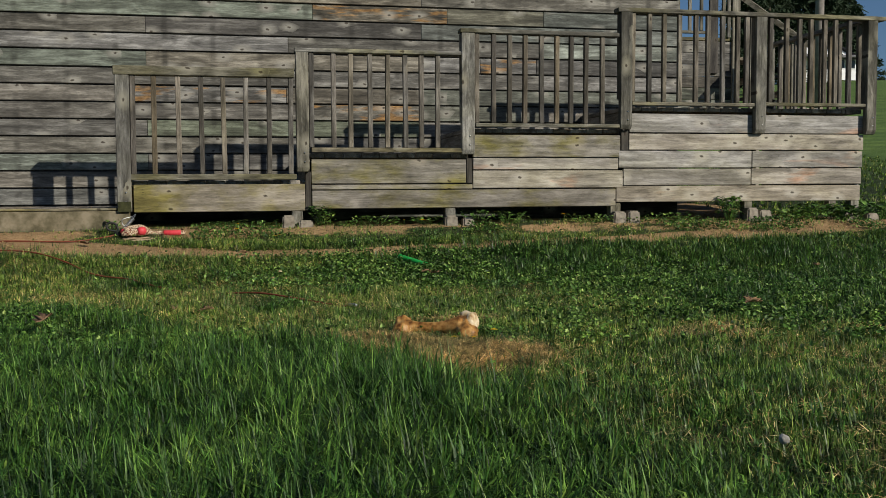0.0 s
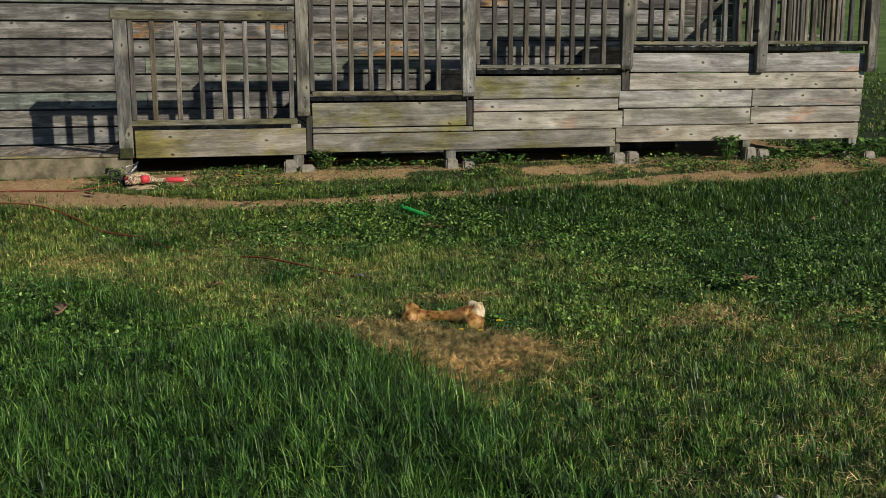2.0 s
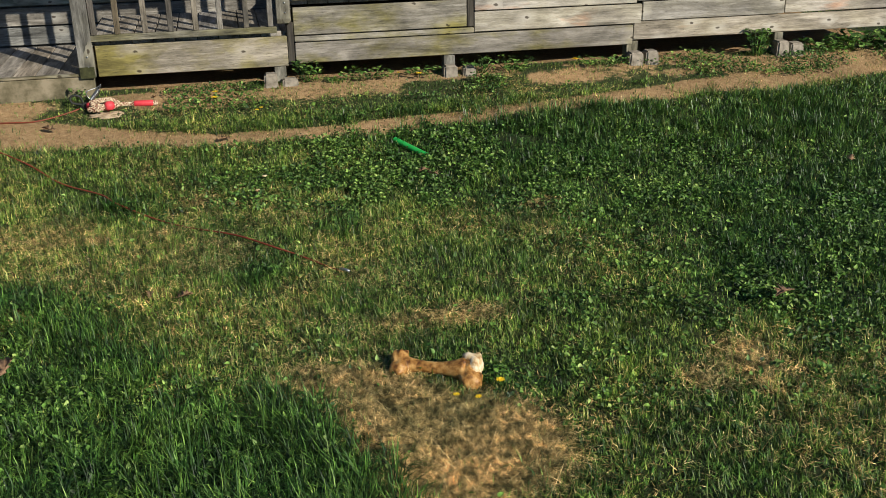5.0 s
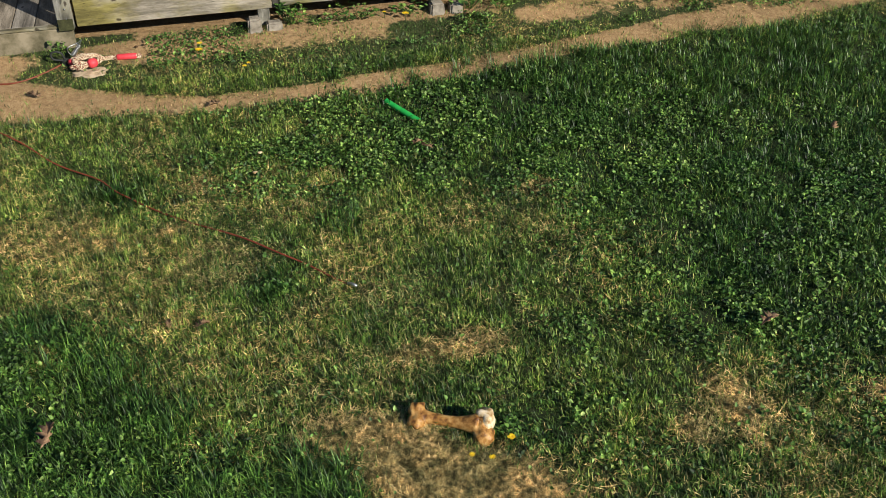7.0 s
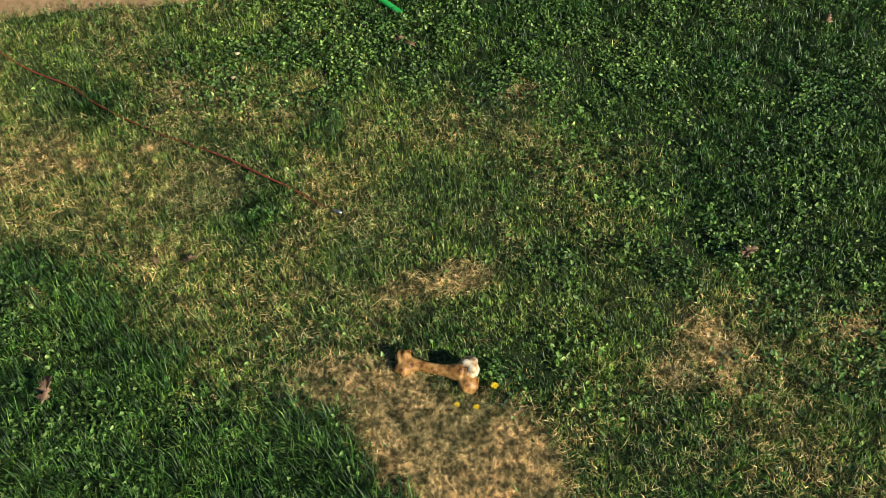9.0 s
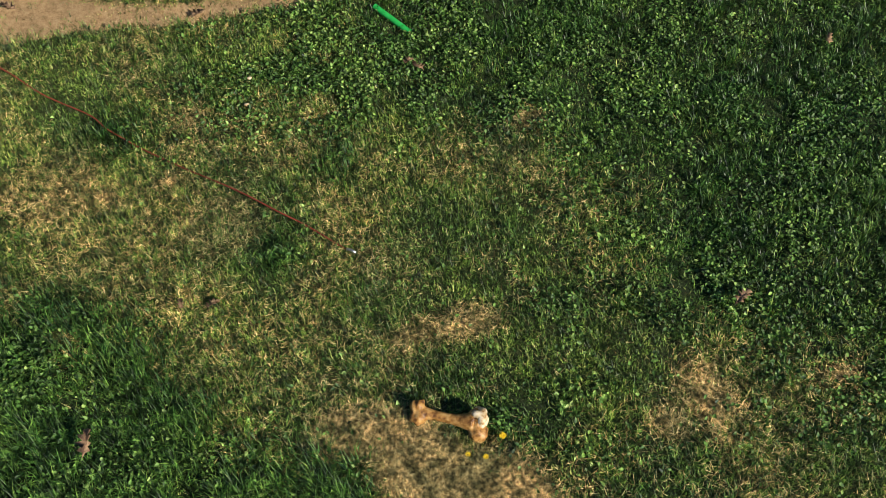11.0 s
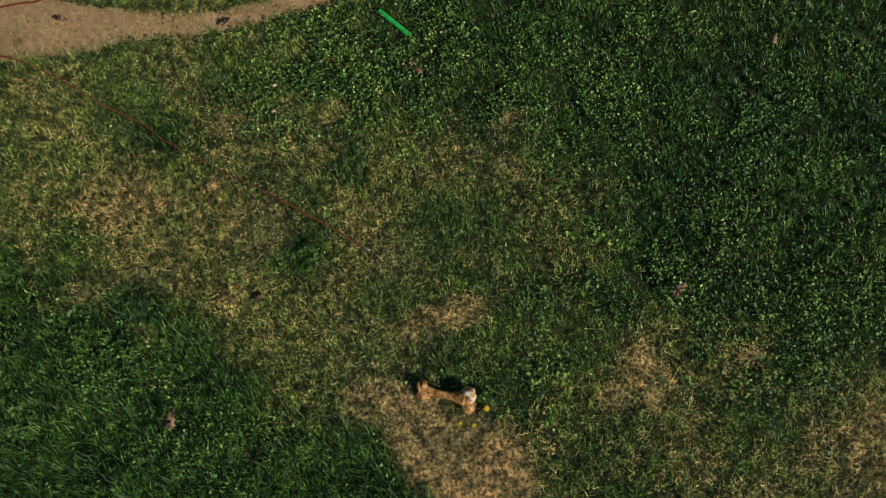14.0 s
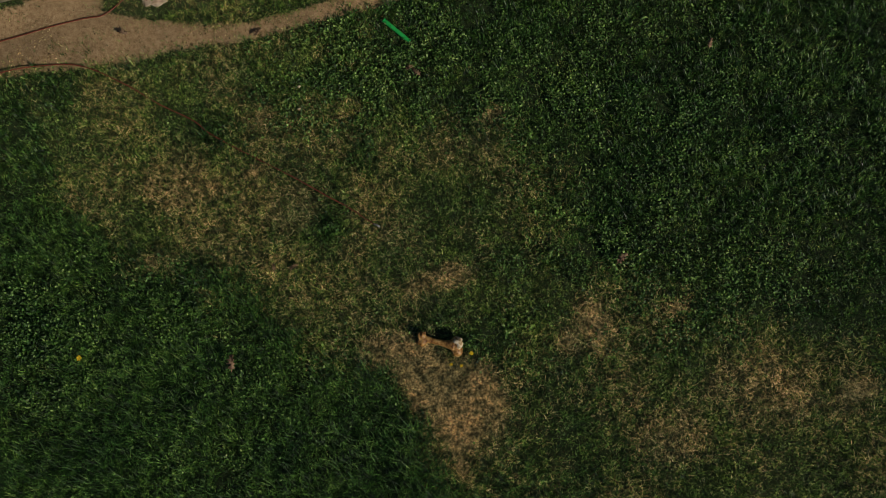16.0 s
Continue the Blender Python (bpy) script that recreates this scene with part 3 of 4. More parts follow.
def blades(name, count, area, chance, length, width, segments, material, lean, label, seed, category="grass", tuft=14, radius=0.022, flat=False):
    """Many single blades in tufts standing on the ground, as one mesh. chance(x, y): 0 to 1."""
    r = np.random.default_rng(seed)
    x0, x1, y0, y1 = area
    xs, ys = np.empty(0), np.empty(0)
    n = count // tuft
    count = n * tuft
    while len(xs) < n:
        x, y = r.uniform(x0, x1, n), r.uniform(y0, y1, n)
        keep = r.random(n) < chance(x, y)
        xs, ys = np.concatenate([xs, x[keep]]), np.concatenate([ys, y[keep]])
    away, off = r.uniform(0, 2 * np.pi, count), np.abs(r.normal(0, radius, count))
    strength = np.repeat(r.uniform(0.65, 1.35, n), tuft)
    x = np.repeat(xs[:n], tuft) + off * np.cos(away)
    y = np.repeat(ys[:n], tuft) + off * np.sin(away)
    z = ground_z(x, y) + (0.006 + 0.02 * r.random(count) * (y < -0.9) if flat else -0.004)
    size = (0.55 + 0.9 * field(x, y, 2.3) if tuft > 6 else 0.85 + 0.35 * field(x, y, 2.3)) * r.uniform(0.6, 1.25, count)
    ln = length(x, y) * size * strength
    turn = r.uniform(0, 2 * np.pi, count) if flat else away + r.normal(0, 0.7, count)
    fall = r.normal(1.42, 0.12, count) if flat else np.abs(r.normal(lean * 0.75, lean * 0.45, count)) + 0.08
    wide = width * r.uniform(0.7, 1.3, count)
    dx, dy = np.cos(turn), np.sin(turn)
    rows = []
    for k in range(segments + 1):
        t = k / segments
        bend = fall * (0.75 + 0.25 * t) if flat else fall * t ** 1.2
        out, up = ln * t * np.sin(np.clip(bend, 0, 1.5)), ln * t * np.cos(np.clip(bend, 0, 1.5))
        px, py, pz = x + dx * out, y + dy * out, z + up
        if k == segments:
            rows.append(np.stack([px, py, pz], -1)[:, None])
        else:
            wk = wide * (1 - 0.55 * t) / 2
            rows.append(np.stack([np.stack([px - dy * wk, py + dx * wk, pz], -1), np.stack([px + dy * wk, py - dx * wk, pz], -1)], 1))
    co = np.concatenate(rows, 1)
    per = co.shape[1]
    tri = []
    for k in range(segments - 1):
        a = 2 * k
        tri += [(a, a + 1, a + 3), (a, a + 3, a + 2)]
    tri.append((per - 3, per - 2, per - 1))
    faces = (np.arange(count)[:, None, None] * per + np.array(tri)).reshape(-1, 3)
    return scatter_mesh(name, co.reshape(-1, 3), faces, material, label, category)


def scatter_mesh(name, co, faces, material, label, category):
    me = bpy.data.meshes.new(name)
    me.vertices.add(len(co))
    me.vertices.foreach_set("co", np.ascontiguousarray(co, dtype=np.float32).ravel())
    me.loops.add(faces.size)
    me.loops.foreach_set("vertex_index", faces.astype(np.int32).ravel())
    me.polygons.add(len(faces))
    me.polygons.foreach_set("loop_start", np.arange(0, faces.size, 3, dtype=np.int32))
    me.update(calc_edges=True)
    me.materials.append(material)
    return tagged(new(name, me), label, category, kind="stuff")


def soft_clumps(x, y):
    return 0.25 + 0.75 * smooth_step(0.7 * field(x, y, 7.0) + 0.3 * field(x + 4, y, 17.0), 0.3, 0.65)


def p_lush(x, y):
    s, d, l, c = cover(x, y)
    return l * (1 - 0.9 * d) * (0.25 + 0.75 * soft_clumps(x, y)) * (1 - 0.45 * c)


def p_lawn(x, y):
    s, d, l, c = cover(x, y)
    return (1 - 0.97 * s) * (1 - 0.85 * d) * (1 - 0.8 * l) * (0.4 + 0.6 * soft_clumps(x, y)) * np.where(y > -0.5, 0.45, 1)


def p_straw(x, y):
    s, d, l, c = cover(x, y)
    return np.clip(0.7 * d + 0.065 * (1 - l) * (1 - s) * smooth_step(field(x, y, 2.2) + 0.5 * field(x, y, 6.0), 0.4, 1.1), 0, 1)


def p_leafy(x, y):
    s, d, l, c = cover(x, y)
    c = c * (np.hypot((x + 0.872) / 0.12, (y + 1.127) / 0.14) > 1)
    return c * (1 - d) * smooth_step(field(x + 3, y, 6.0), 0.25, 0.75) + 0.30 * (y > -0.45) * (x > -2.4) * smooth_step(field(x + 7, y, 3.6), 0.5, 0.75) + (0.012 + 0.05 * l) * (y > -4.3) * (1 - s) * (1 - d) * smooth_step(field(x, y + 8, 3.0), 0.4, 0.7)


def p_far(x, y):
    return ((x > 3.3) | (y > 1.5)) * np.ones_like(x)


def p_front(x, y):
    return p_lush(x, y) * ((y < -1.7) & (x < 0.4))


def p_side(x, y):
    return p_lush(x, y) * ~((y < -1.7) & (x < 0.4))


def p_soil(x, y):
    s, d, l, c = cover(x, y)
    return s * (y < 0.1) * smooth_step(field(x, y, 3.0), 0.3, 0.7)


def p_patch(x, y):
    s, d, l, c = cover(x, y)
    return d * (np.hypot((x + 1.4) / 0.6, (y + 4.15) / 0.8) < 1)


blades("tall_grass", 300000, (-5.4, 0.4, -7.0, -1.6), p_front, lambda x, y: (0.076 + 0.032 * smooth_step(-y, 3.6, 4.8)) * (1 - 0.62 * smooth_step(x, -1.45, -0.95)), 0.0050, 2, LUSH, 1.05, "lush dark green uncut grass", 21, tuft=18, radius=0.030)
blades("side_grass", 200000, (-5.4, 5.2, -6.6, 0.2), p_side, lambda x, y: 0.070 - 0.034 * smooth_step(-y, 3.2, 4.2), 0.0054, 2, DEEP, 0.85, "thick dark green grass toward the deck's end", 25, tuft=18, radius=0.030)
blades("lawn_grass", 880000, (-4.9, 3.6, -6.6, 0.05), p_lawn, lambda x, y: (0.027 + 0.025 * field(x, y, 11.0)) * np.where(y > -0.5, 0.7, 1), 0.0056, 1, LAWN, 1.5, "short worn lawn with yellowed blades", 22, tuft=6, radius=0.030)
blades("dead_straw", 80000, (-4.6, 3.4, -6.4, -0.2), p_straw, lambda x, y: 0.042 + 0 * x, 0.0030, 1, THATCH, 1.6, "dry flattened straw between the green blades", 23, "straw", tuft=2, radius=0.05, flat=True)
blades("straw_patch", 32000, (-2.1, -0.8, -5.0, -3.4), p_patch, lambda x, y: 0.075 + 0 * x, 0.0024, 1, THATCH, 1.6, "matted dry straw on a bare patch", 26, "straw", tuft=1, radius=0.04, flat=True)
blades("litter", 3200, (-4.6, 3.8, -1.0, 0.1), p_soil, lambda x, y: 0.020 + 0 * x, 0.0050, 2, THATCH, 1.6, "dry bits of straw and leaf on the dirt", 27, "litter", tuft=3, radius=0.05, flat=True)
blades("rough_grass", 30000, (3.2, 9.0, 0.0, 9.0), p_far, lambda x, y: 0.06 + 0 * x, 0.010, 2, LAWN, 0.9, "grass beside and behind the deck", 24)


def leaves(name, count, area, chance, size, height, label, seed):
    """Broad low leaves, each a folded six-sided blade on the ground cover."""
    r = np.random.default_rng(seed)
    x0, x1, y0, y1 = area
    xs, ys = np.empty(0), np.empty(0)
    while len(xs) < count:
        x, y = r.uniform(x0, x1, count), r.uniform(y0, y1, count)
        keep = r.random(count) < chance(x, y)
        xs, ys = np.concatenate([xs, x[keep]]), np.concatenate([ys, y[keep]])
    x, y = xs[:count], ys[:count]
    z = ground_z(x, y) + height * (1 + 0.3 * cover(x, y)[2] * (x < -1) * (y > -3.2)) * r.uniform(0.35, 1.2, count)
    s = size * r.uniform(0.55, 1.3, count)
    a, tilt, roll = r.uniform(0, 2 * np.pi, count), r.normal(0.2, 0.5, count), r.normal(0, 0.5, count)
    shape = np.array([(-0.46, 0, 0.0), (-0.22, 0.36, 0.14), (0.2, 0.30, 0.14), (0.66, 0, -0.06), (0.2, -0.30, 0.14), (-0.22, -0.36, 0.14), (0.05, 0, -0.04)])
    p = shape[None] * s[:, None, None]
    ct, st, cr, sr, ca, sa = np.cos(tilt), np.sin(tilt), np.cos(roll), np.sin(roll), np.cos(a), np.sin(a)
    u, v, w = p[..., 0], p[..., 1], p[..., 2]
    v, w = v * cr[:, None] - w * sr[:, None], v * sr[:, None] + w * cr[:, None]
    u, w = u * ct[:, None] - w * st[:, None], u * st[:, None] + w * ct[:, None]
    co = np.stack([x[:, None] + u * ca[:, None] - v * sa[:, None], y[:, None] + u * sa[:, None] + v * ca[:, None], z[:, None] + w], -1)
    tri = np.array([(6, 1, 0), (6, 2, 1), (6, 3, 2), (6, 4, 3), (6, 5, 4), (6, 0, 5)])
    faces = (np.arange(count)[:, None, None] * 7 + tri).reshape(-1, 3)
    return scatter_mesh(name, co.reshape(-1, 3), faces, CLOVER, label, "leaves")


leaves("ground_leaves", 50000, (-5.2, 4.6, -6.4, -0.04), p_leafy, 0.0205, 0.046, "low round-leaved weeds among the grass", 31)


# ---- house wall ----
WALL_Y = 1.13
SIDING_PITCH = 0.1471
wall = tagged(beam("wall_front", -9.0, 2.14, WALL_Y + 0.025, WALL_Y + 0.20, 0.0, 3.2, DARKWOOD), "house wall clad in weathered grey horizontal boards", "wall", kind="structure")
row_z = 0.150
row = 0
RAW = {7: (-2.94, -1.6), 9: (0.17, 0.71), 12: (-1.36, -0.14), 6: (-1.38, -0.39)}
while row_z < 3.15:
    ends = [-9.0, -6.6, -5.19, -2.79, -0.38, 2.14] if row % 2 else [-9.0, -7.4, -5.53, -4.07, -1.58, 0.78, 2.14]
    if row in RAW:
        a, b = RAW[row]
        ends = sorted([e for e in ends if not a - 0.3 < e < b + 0.3] + [a, b])
    for a, b in zip(ends, ends[1:]):
        t = pick.uniform(0.0, 0.004)
        torn = row in RAW and abs(a - RAW[row][0]) < 1e-6
        ob = beam("siding_board", a + 0.0015, b - 0.0015, WALL_Y - t, WALL_Y + 0.022, row_z + 0.006, row_z + SIDING_PITCH - 0.008, SIDING_RAW if torn else SIDING, wall, c=0.003)
        if torn:
            tagged(ob, "grey board with torn orange bare wood")
    row_z += SIDING_PITCH
    row += 1
tagged(beam("wall_side", 1.980, 2.135, WALL_Y + 0.205, 9.0, 0.0, 3.2, SIDING), "gable side of the grey boarded house", "wall", kind="structure")
tagged(beam("wall_back", -9.0, 2.135, 9.005, 9.16, 0.0, 3.2, SIDING), "back of the grey boarded house", "wall", kind="structure")
tagged(beam("roof", -9.4, 2.49, WALL_Y + 0.1, 9.5, 3.205, 3.40, ROOFING), "grey shingled house roof", "roof", kind="structure")


# ---- stepped deck ----
FLOORS = [(-7.0, -2.867, 0.289), (-2.867, -1.515, 0.495), (-1.515, -0.209, 0.706), (-0.209, 1.148, 0.911), (1.148, 3.379, 1.1)]
for k, (x0, x1, z) in enumerate(FLOORS):
    deck = thing("deck_platform", (x0, 0, z - 0.2), ("low weathered wooden landing of bare planks", "grey wooden deck step behind a railing", "grey wooden deck step behind a railing", "grey wooden deck step behind a railing", "raised grey wooden deck at the house corner")[k], "deck", "platforms of the stepped deck")
    x = x0 + 0.004
    while x < x1 - 0.02:
        b = min(x + 0.139, x1 - 0.002)
        far = WALL_Y - 0.008 if b < 2.17 else 3.2
        beam("deck_board", x, b, 0.050 if k else 0.002, far, z - 0.036, z, RAIL_Y, deck)
        x += 0.145
    if k:
        beam("riser", x0 + 0.006, x0 + 0.030, 0.05, WALL_Y - 0.012, FLOORS[k - 1][2] + 0.002, z - 0.040, RAIL_Y, deck, "step riser board")
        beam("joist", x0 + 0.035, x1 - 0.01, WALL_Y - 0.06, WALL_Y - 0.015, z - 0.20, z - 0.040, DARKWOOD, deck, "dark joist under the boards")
    if k == 0:
        beam("fascia", x0, -2.842, -0.040, 0.0, 0.03, 0.270, PLATFORM, deck, "stained face board of the landing", c=0.008)
        beam("edge_board", x0, -2.929, -0.046, 0.0, 0.273, 0.290, RAIL_X, deck)

DECKS = {ob.location.x: ob for ob in bpy.data.objects if ob.name.startswith("deck_platform")}
d1, d2, d3, d4 = [DECKS[min(DECKS, key=lambda q: abs(q - x))] for x in (-2.867, -1.515, -0.209, 1.148)]
SKIRTS = [
    (d1, FASCIA, [(-2.818, -1.530, 0.253, 0.467)]),
    (d2, FASCIA, [(-1.479, -0.236, 0.465, 0.658), (-1.478, -0.182, 0.418, 0.459), (-1.477, 1.050, 0.268, 0.415)]),
    (d3, FASCIA, [(-0.176, 1.090, 0.675, 0.859)]),
    (d3, SKIRT, [(-0.177, 1.070, 0.574, 0.670), (-0.178, 1.113, 0.423, 0.569)]),
    (d4, SKIRT, [(1.170, 3.377, 0.882, 1.042), (1.166, 3.370, 0.738, 0.877), (1.076, 2.292, 0.587, 0.733), (2.297, 3.362, 0.589, 0.733), (1.119, 2.286, 0.440, 0.582), (2.291, 3.355, 0.444, 0.584), (1.056, 3.348, 0.299, 0.437)]),
]
for deck, mat, boards in SKIRTS:
    for a, b, lo, hi in boards:
        beam("skirting_board", a, b, 0.002 + pick.uniform(0, 0.004), 0.036, lo + 0.002, hi - 0.002, mat, deck, turn=(0, pick.uniform(-0.08, 0.08), 0))
# Dark strips that stand for the shadow in the gaps between skirtings.
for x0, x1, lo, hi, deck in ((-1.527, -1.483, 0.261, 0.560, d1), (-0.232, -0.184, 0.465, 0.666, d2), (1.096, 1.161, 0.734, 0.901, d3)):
    beam("nailer", x0, x1, 0.004, 0.060, lo, hi, DARKWOOD, deck, "dark strip painted as shadow in the gap")
for y in (0.5, 1.3, 2.2):
    beam("side_skirt", 3.317, 3.355, y - 0.455 if y > 0.6 else 0.04, y + 0.33, 0.30, 0.99, SKIRT, d4)

# ---- railings ----
RAILS = [
    (-2.941, -1.607, 0.5, 0.542, 1.282, 1.35, (-2.806, -2.653, -2.475, -2.307, -2.142, -1.976, -1.8, -1.635), -2.833),
    (-1.602, -0.285, 0.711, 0.747, 1.48, 1.511, (-1.474, -1.303, -1.169, -1.016, -0.877, -0.735, -0.607, -0.474), -1.479),
    (-0.292, 1.051, 0.918, 0.947, 1.661, 1.694, (-0.153, -0.013, 0.12, 0.25, 0.389, 0.52, 0.642, 0.77, 0.913), -0.166),
    (1.04, 3.53, 1.106, 1.135, 1.865, 1.9, (1.18, 1.326, 1.458, 1.597, 1.745, 1.855, 1.99, 2.127, 2.211, 2.435, 2.585, 2.709, 2.817, 2.949, 3.053, 3.186), 1.172),
]
POSTS = [(0, -2.929, -2.828, 0.26, 1.281), (1, -1.594, -1.498, 0.559, 1.479), (2, -0.282, -0.176, 0.697, 1.66), (3, 1.067, 1.167, 0.907, 1.864), (3, 2.289, 2.388, 0.878, 1.864), (3, 3.354, 3.449, 0.877, 1.864)]
railings = []
for k, (x0, x1, lo, hi, cap0, cap1, bars, left) in enumerate(RAILS):
    rail = thing("deck_railing", ((x0 + x1) / 2, -0.02, lo), "weathered wooden deck railing with square balusters", "railing", "railings along the deck")
    railings.append(rail)
    beam("top_rail", x0, x1, -0.062, 0.040, cap0, cap1, RAIL_X, rail, turn=(0, pick.uniform(-0.1, 0.1), 0))
    if k < 3:
        beam("bottom_rail", left, x1 + 0.01, -0.050, -0.008, lo, hi, RAIL_X, rail)
    else:
        beam("bottom_rail", left, 2.287, -0.050, -0.008, lo, hi, RAIL_X, rail)
        beam("bottom_rail", 2.390, 3.352, -0.050, -0.008, lo + 0.008, hi + 0.008, RAIL_X, rail)
    for x in bars:
        ob = beam("baluster", x - 0.0185, x + 0.0185, -0.046, -0.010, hi + 0.0005, cap0 - 0.0005, BALUSTER, rail, turn=(0, pick.uniform(-0.45, 0.45), 0))


def post(rail, x0, x1, lo, hi):
    """A square post whose foot is cut to a slant, bolted to the deck's face."""
    bm = bmesh.new()
    y0, y1 = -0.060, 0.0
    ring = [(y0, lo + 0.035), (y0, hi), (y1 + 0.035, hi), (y1 + 0.035, lo + 0.25), (y1 - 0.001, lo + 0.25), (y1 - 0.001, lo), (y0 + 0.02, lo)]
    a = [bm.verts.new((x0, y, z)) for y, z in ring]
    b = [bm.verts.new((x1, y, z)) for y, z in ring]
    n = len(ring)
    for j in range(n):
        bm.faces.new((a[j], a[(j + 1) % n], b[(j + 1) % n], b[j]))
    bm.faces.new(a[::-1])
    bm.faces.new(b)
    bmesh.ops.recalc_face_normals(bm, faces=bm.faces[:])
    bmesh.ops.bevel(bm, geom=bm.edges[:], offset=0.004, segments=1, affect="EDGES")
    ob = part("post", bm, RAIL_Z, rail, smooth=False)
    for z in (lo + 0.075, lo + 0.145):
        bm = bmesh.new()
        tube(bm, [((x0 + x1) / 2 + 0.012, y0 + 0.004, z), ((x0 + x1) / 2 + 0.012, y0 - 0.004, z)], 0.006, 8)
        part("bolt", bm, STEEL, ob, "galvanised bolt head")


for k, x0, x1, lo, hi in POSTS:
    post(railings[k], x0, x1, lo, hi)
MOSSWOOD = mottled("mossy_end_grain", 40, [(0.3, (0.016, 0.018, 0.007)), (0.7, (0.060, 0.062, 0.024))], 0.95, 0.5)
x0, x1, lo = POSTS[0][1:4]
beam("post_foot", x0 + 0.002, x1 - 0.002, -0.066, -0.0605, lo + 0.002, lo + 0.078, MOSSWOOD, railings[0], "dark mossy foot of the post", c=0.002)

# side railing at the deck's end, and the flight that climbs to the upper landing
side = thing("deck_railing", (3.424, 0.6, 1.03), "weathered wooden end railing of the raised deck", "railing", "railings along the deck")
beam("top_rail", 3.364, 3.454, 0.045, 1.66, 1.865, 1.9, RAIL_Y, side)
beam("bottom_rail", 3.389, 3.429, 0.045, 1.62, 1.106, 1.135, RAIL_Y, side)
for k in range(10):
    y = 0.15 + 0.145 * k
    beam("baluster", 3.391, 3.427, y - 0.018, y + 0.018, 1.136, 1.864, BALUSTER, side, turn=(pick.uniform(-0.6, 0.6), 0, 0))
beam("post", 3.361, 3.451, 1.622, 1.712, 0.95, 1.864, RAIL_Z, side)


# ---- upper landing and its flight of steps ----
landing = thing("upper_landing", (3.003, 2.05, 1.0), "boarded upper landing with a railing beyond the house corner", "landing")
for k in range(7):
    beam("skirting_board", 2.170, 3.230, 2.030, 2.065, 1.106 + 0.1239 * k, 1.226 + 0.1239 * k, SIDING, landing, turn=(0, pick.uniform(-0.1, 0.1), 0))
for k in range(9):
    beam("deck_board", 2.170, 3.259, 2.030 + 0.145 * k, 2.169 + 0.145 * k, 1.977, 2.010, RAIL_X, landing)
beam("post", 2.904, 3.003, 2.000, 2.028, 1.629, 3.062, DARKWOOD, landing, "dark upright post")
beam("post", 3.170, 3.259, 2.000, 2.028, 1.096, 3.062, RAIL_Z, landing)
beam("bottom_rail", 2.170, 2.902, 2.000, 2.028, 2.043, 2.074, RAIL_X, landing)
beam("top_rail", 2.170, 3.259, 1.980, 2.070, 3.064, 3.098, RAIL_X, landing)
for k in range(5):
    x = 2.282 + 0.133 * k
    beam("baluster", x - 0.018, x + 0.018, 2.002, 2.027, 2.075, 3.063, RAIL_Z, landing)
for x in (3.072, 3.131):
    beam("baluster", x - 0.018, x + 0.018, 2.002, 2.027, 2.011, 3.063, RAIL_Z, landing)
flight = thing("stair_flight", (3.792, 2.130, 1.096), "wooden stair flight with a sloping handrail", "stairs")
bm = bmesh.new()
tube(bm, [(3.259, 2.015, 2.458), (4.138, 2.015, 1.926)], 0.038, 4)
part("handrail", bm, RAIL_X, flight, "sloping weathered handrail", smooth=False)
for k in range(6):
    x = 3.397 + 0.123 * k
    beam("baluster", x - 0.018, x + 0.018, 2.000, 2.032, 1.100, 2.345 - 0.606 * (x - 3.259), RAIL_Z, flight)
for k in range(4):
    beam("tread", 3.269 + 0.24 * k, 3.269 + 0.26 + 0.24 * k, 2.070, 2.930, 1.782 - 0.178 * k, 1.782 + 0.035 - 0.178 * k, RAIL_Y, flight)
beam("landing_floor", 3.389, 4.286, 1.75, 2.980, 1.096 - 0.042, 1.096, RAIL_Y, flight)
for x, y in ((4.236, 1.80), (4.236, 2.930)):
    beam("leg", x - 0.045, x + 0.045, y - 0.045, y + 0.045, 0.1, 1.096 - 0.043, RAIL_Z, flight)

# ---- piers under the deck ----


def pier(x, w, post_top, blocks, label):
    z = float(ground_z(x, 0.03))
    ob = thing("deck_pier", (x, 0.06, z), label, "pier", "piers under the deck")
    beam("leg", x - w / 2, x + w / 2, 0.012, 0.012 + w, z - 0.02, post_top, RAIL_Z, ob, "short wooden leg")
    for dx, bw, bh, bd in blocks:
        bm = bmesh.new()
        b = bmesh.ops.create_cube(bm, size=1.0)["verts"]
        for v in b:
            k = 0.86 if v.co.z > 0 else 1.0
            v.co = Vector((x + dx + v.co.x * bw * k, -0.045 + v.co.y * bd * k, z - 0.03 + (v.co.z + 0.5) * bh))
        bmesh.ops.bevel(bm, geom=bm.edges[:], offset=0.012, segments=2, affect="EDGES")
        part("block", bm, CONCRETE, ob, "chipped grey concrete block", smooth=False)


pier(-1.591, 0.080, 0.254, ((-0.075, 0.10, 0.115, 0.10), (0.06, 0.12, 0.075, 0.09)), "wooden leg beside broken concrete blocks under the deck")
pier(-0.365, 0.085, 0.264, ((-0.01, 0.11, 0.10, 0.10), (0.13, 0.10, 0.085, 0.10)), "concrete block pier under the deck beside weeds")
pier(1.053, 0.090, 0.291, ((0.0, 0.12, 0.11, 0.12), (0.125, 0.11, 0.115, 0.12)), "two concrete blocks under a short deck leg")
pier(2.270, 0.075, 0.298, ((-0.01, 0.11, 0.13, 0.12), (0.11, 0.12, 0.11, 0.12)), "short deck leg between two concrete blocks")
pier(3.303, 0.080, 0.303, ((-0.11, 0.10, 0.09, 0.10), (0.12, 0.12, 0.085, 0.10)), "deck corner leg on low concrete blocks")

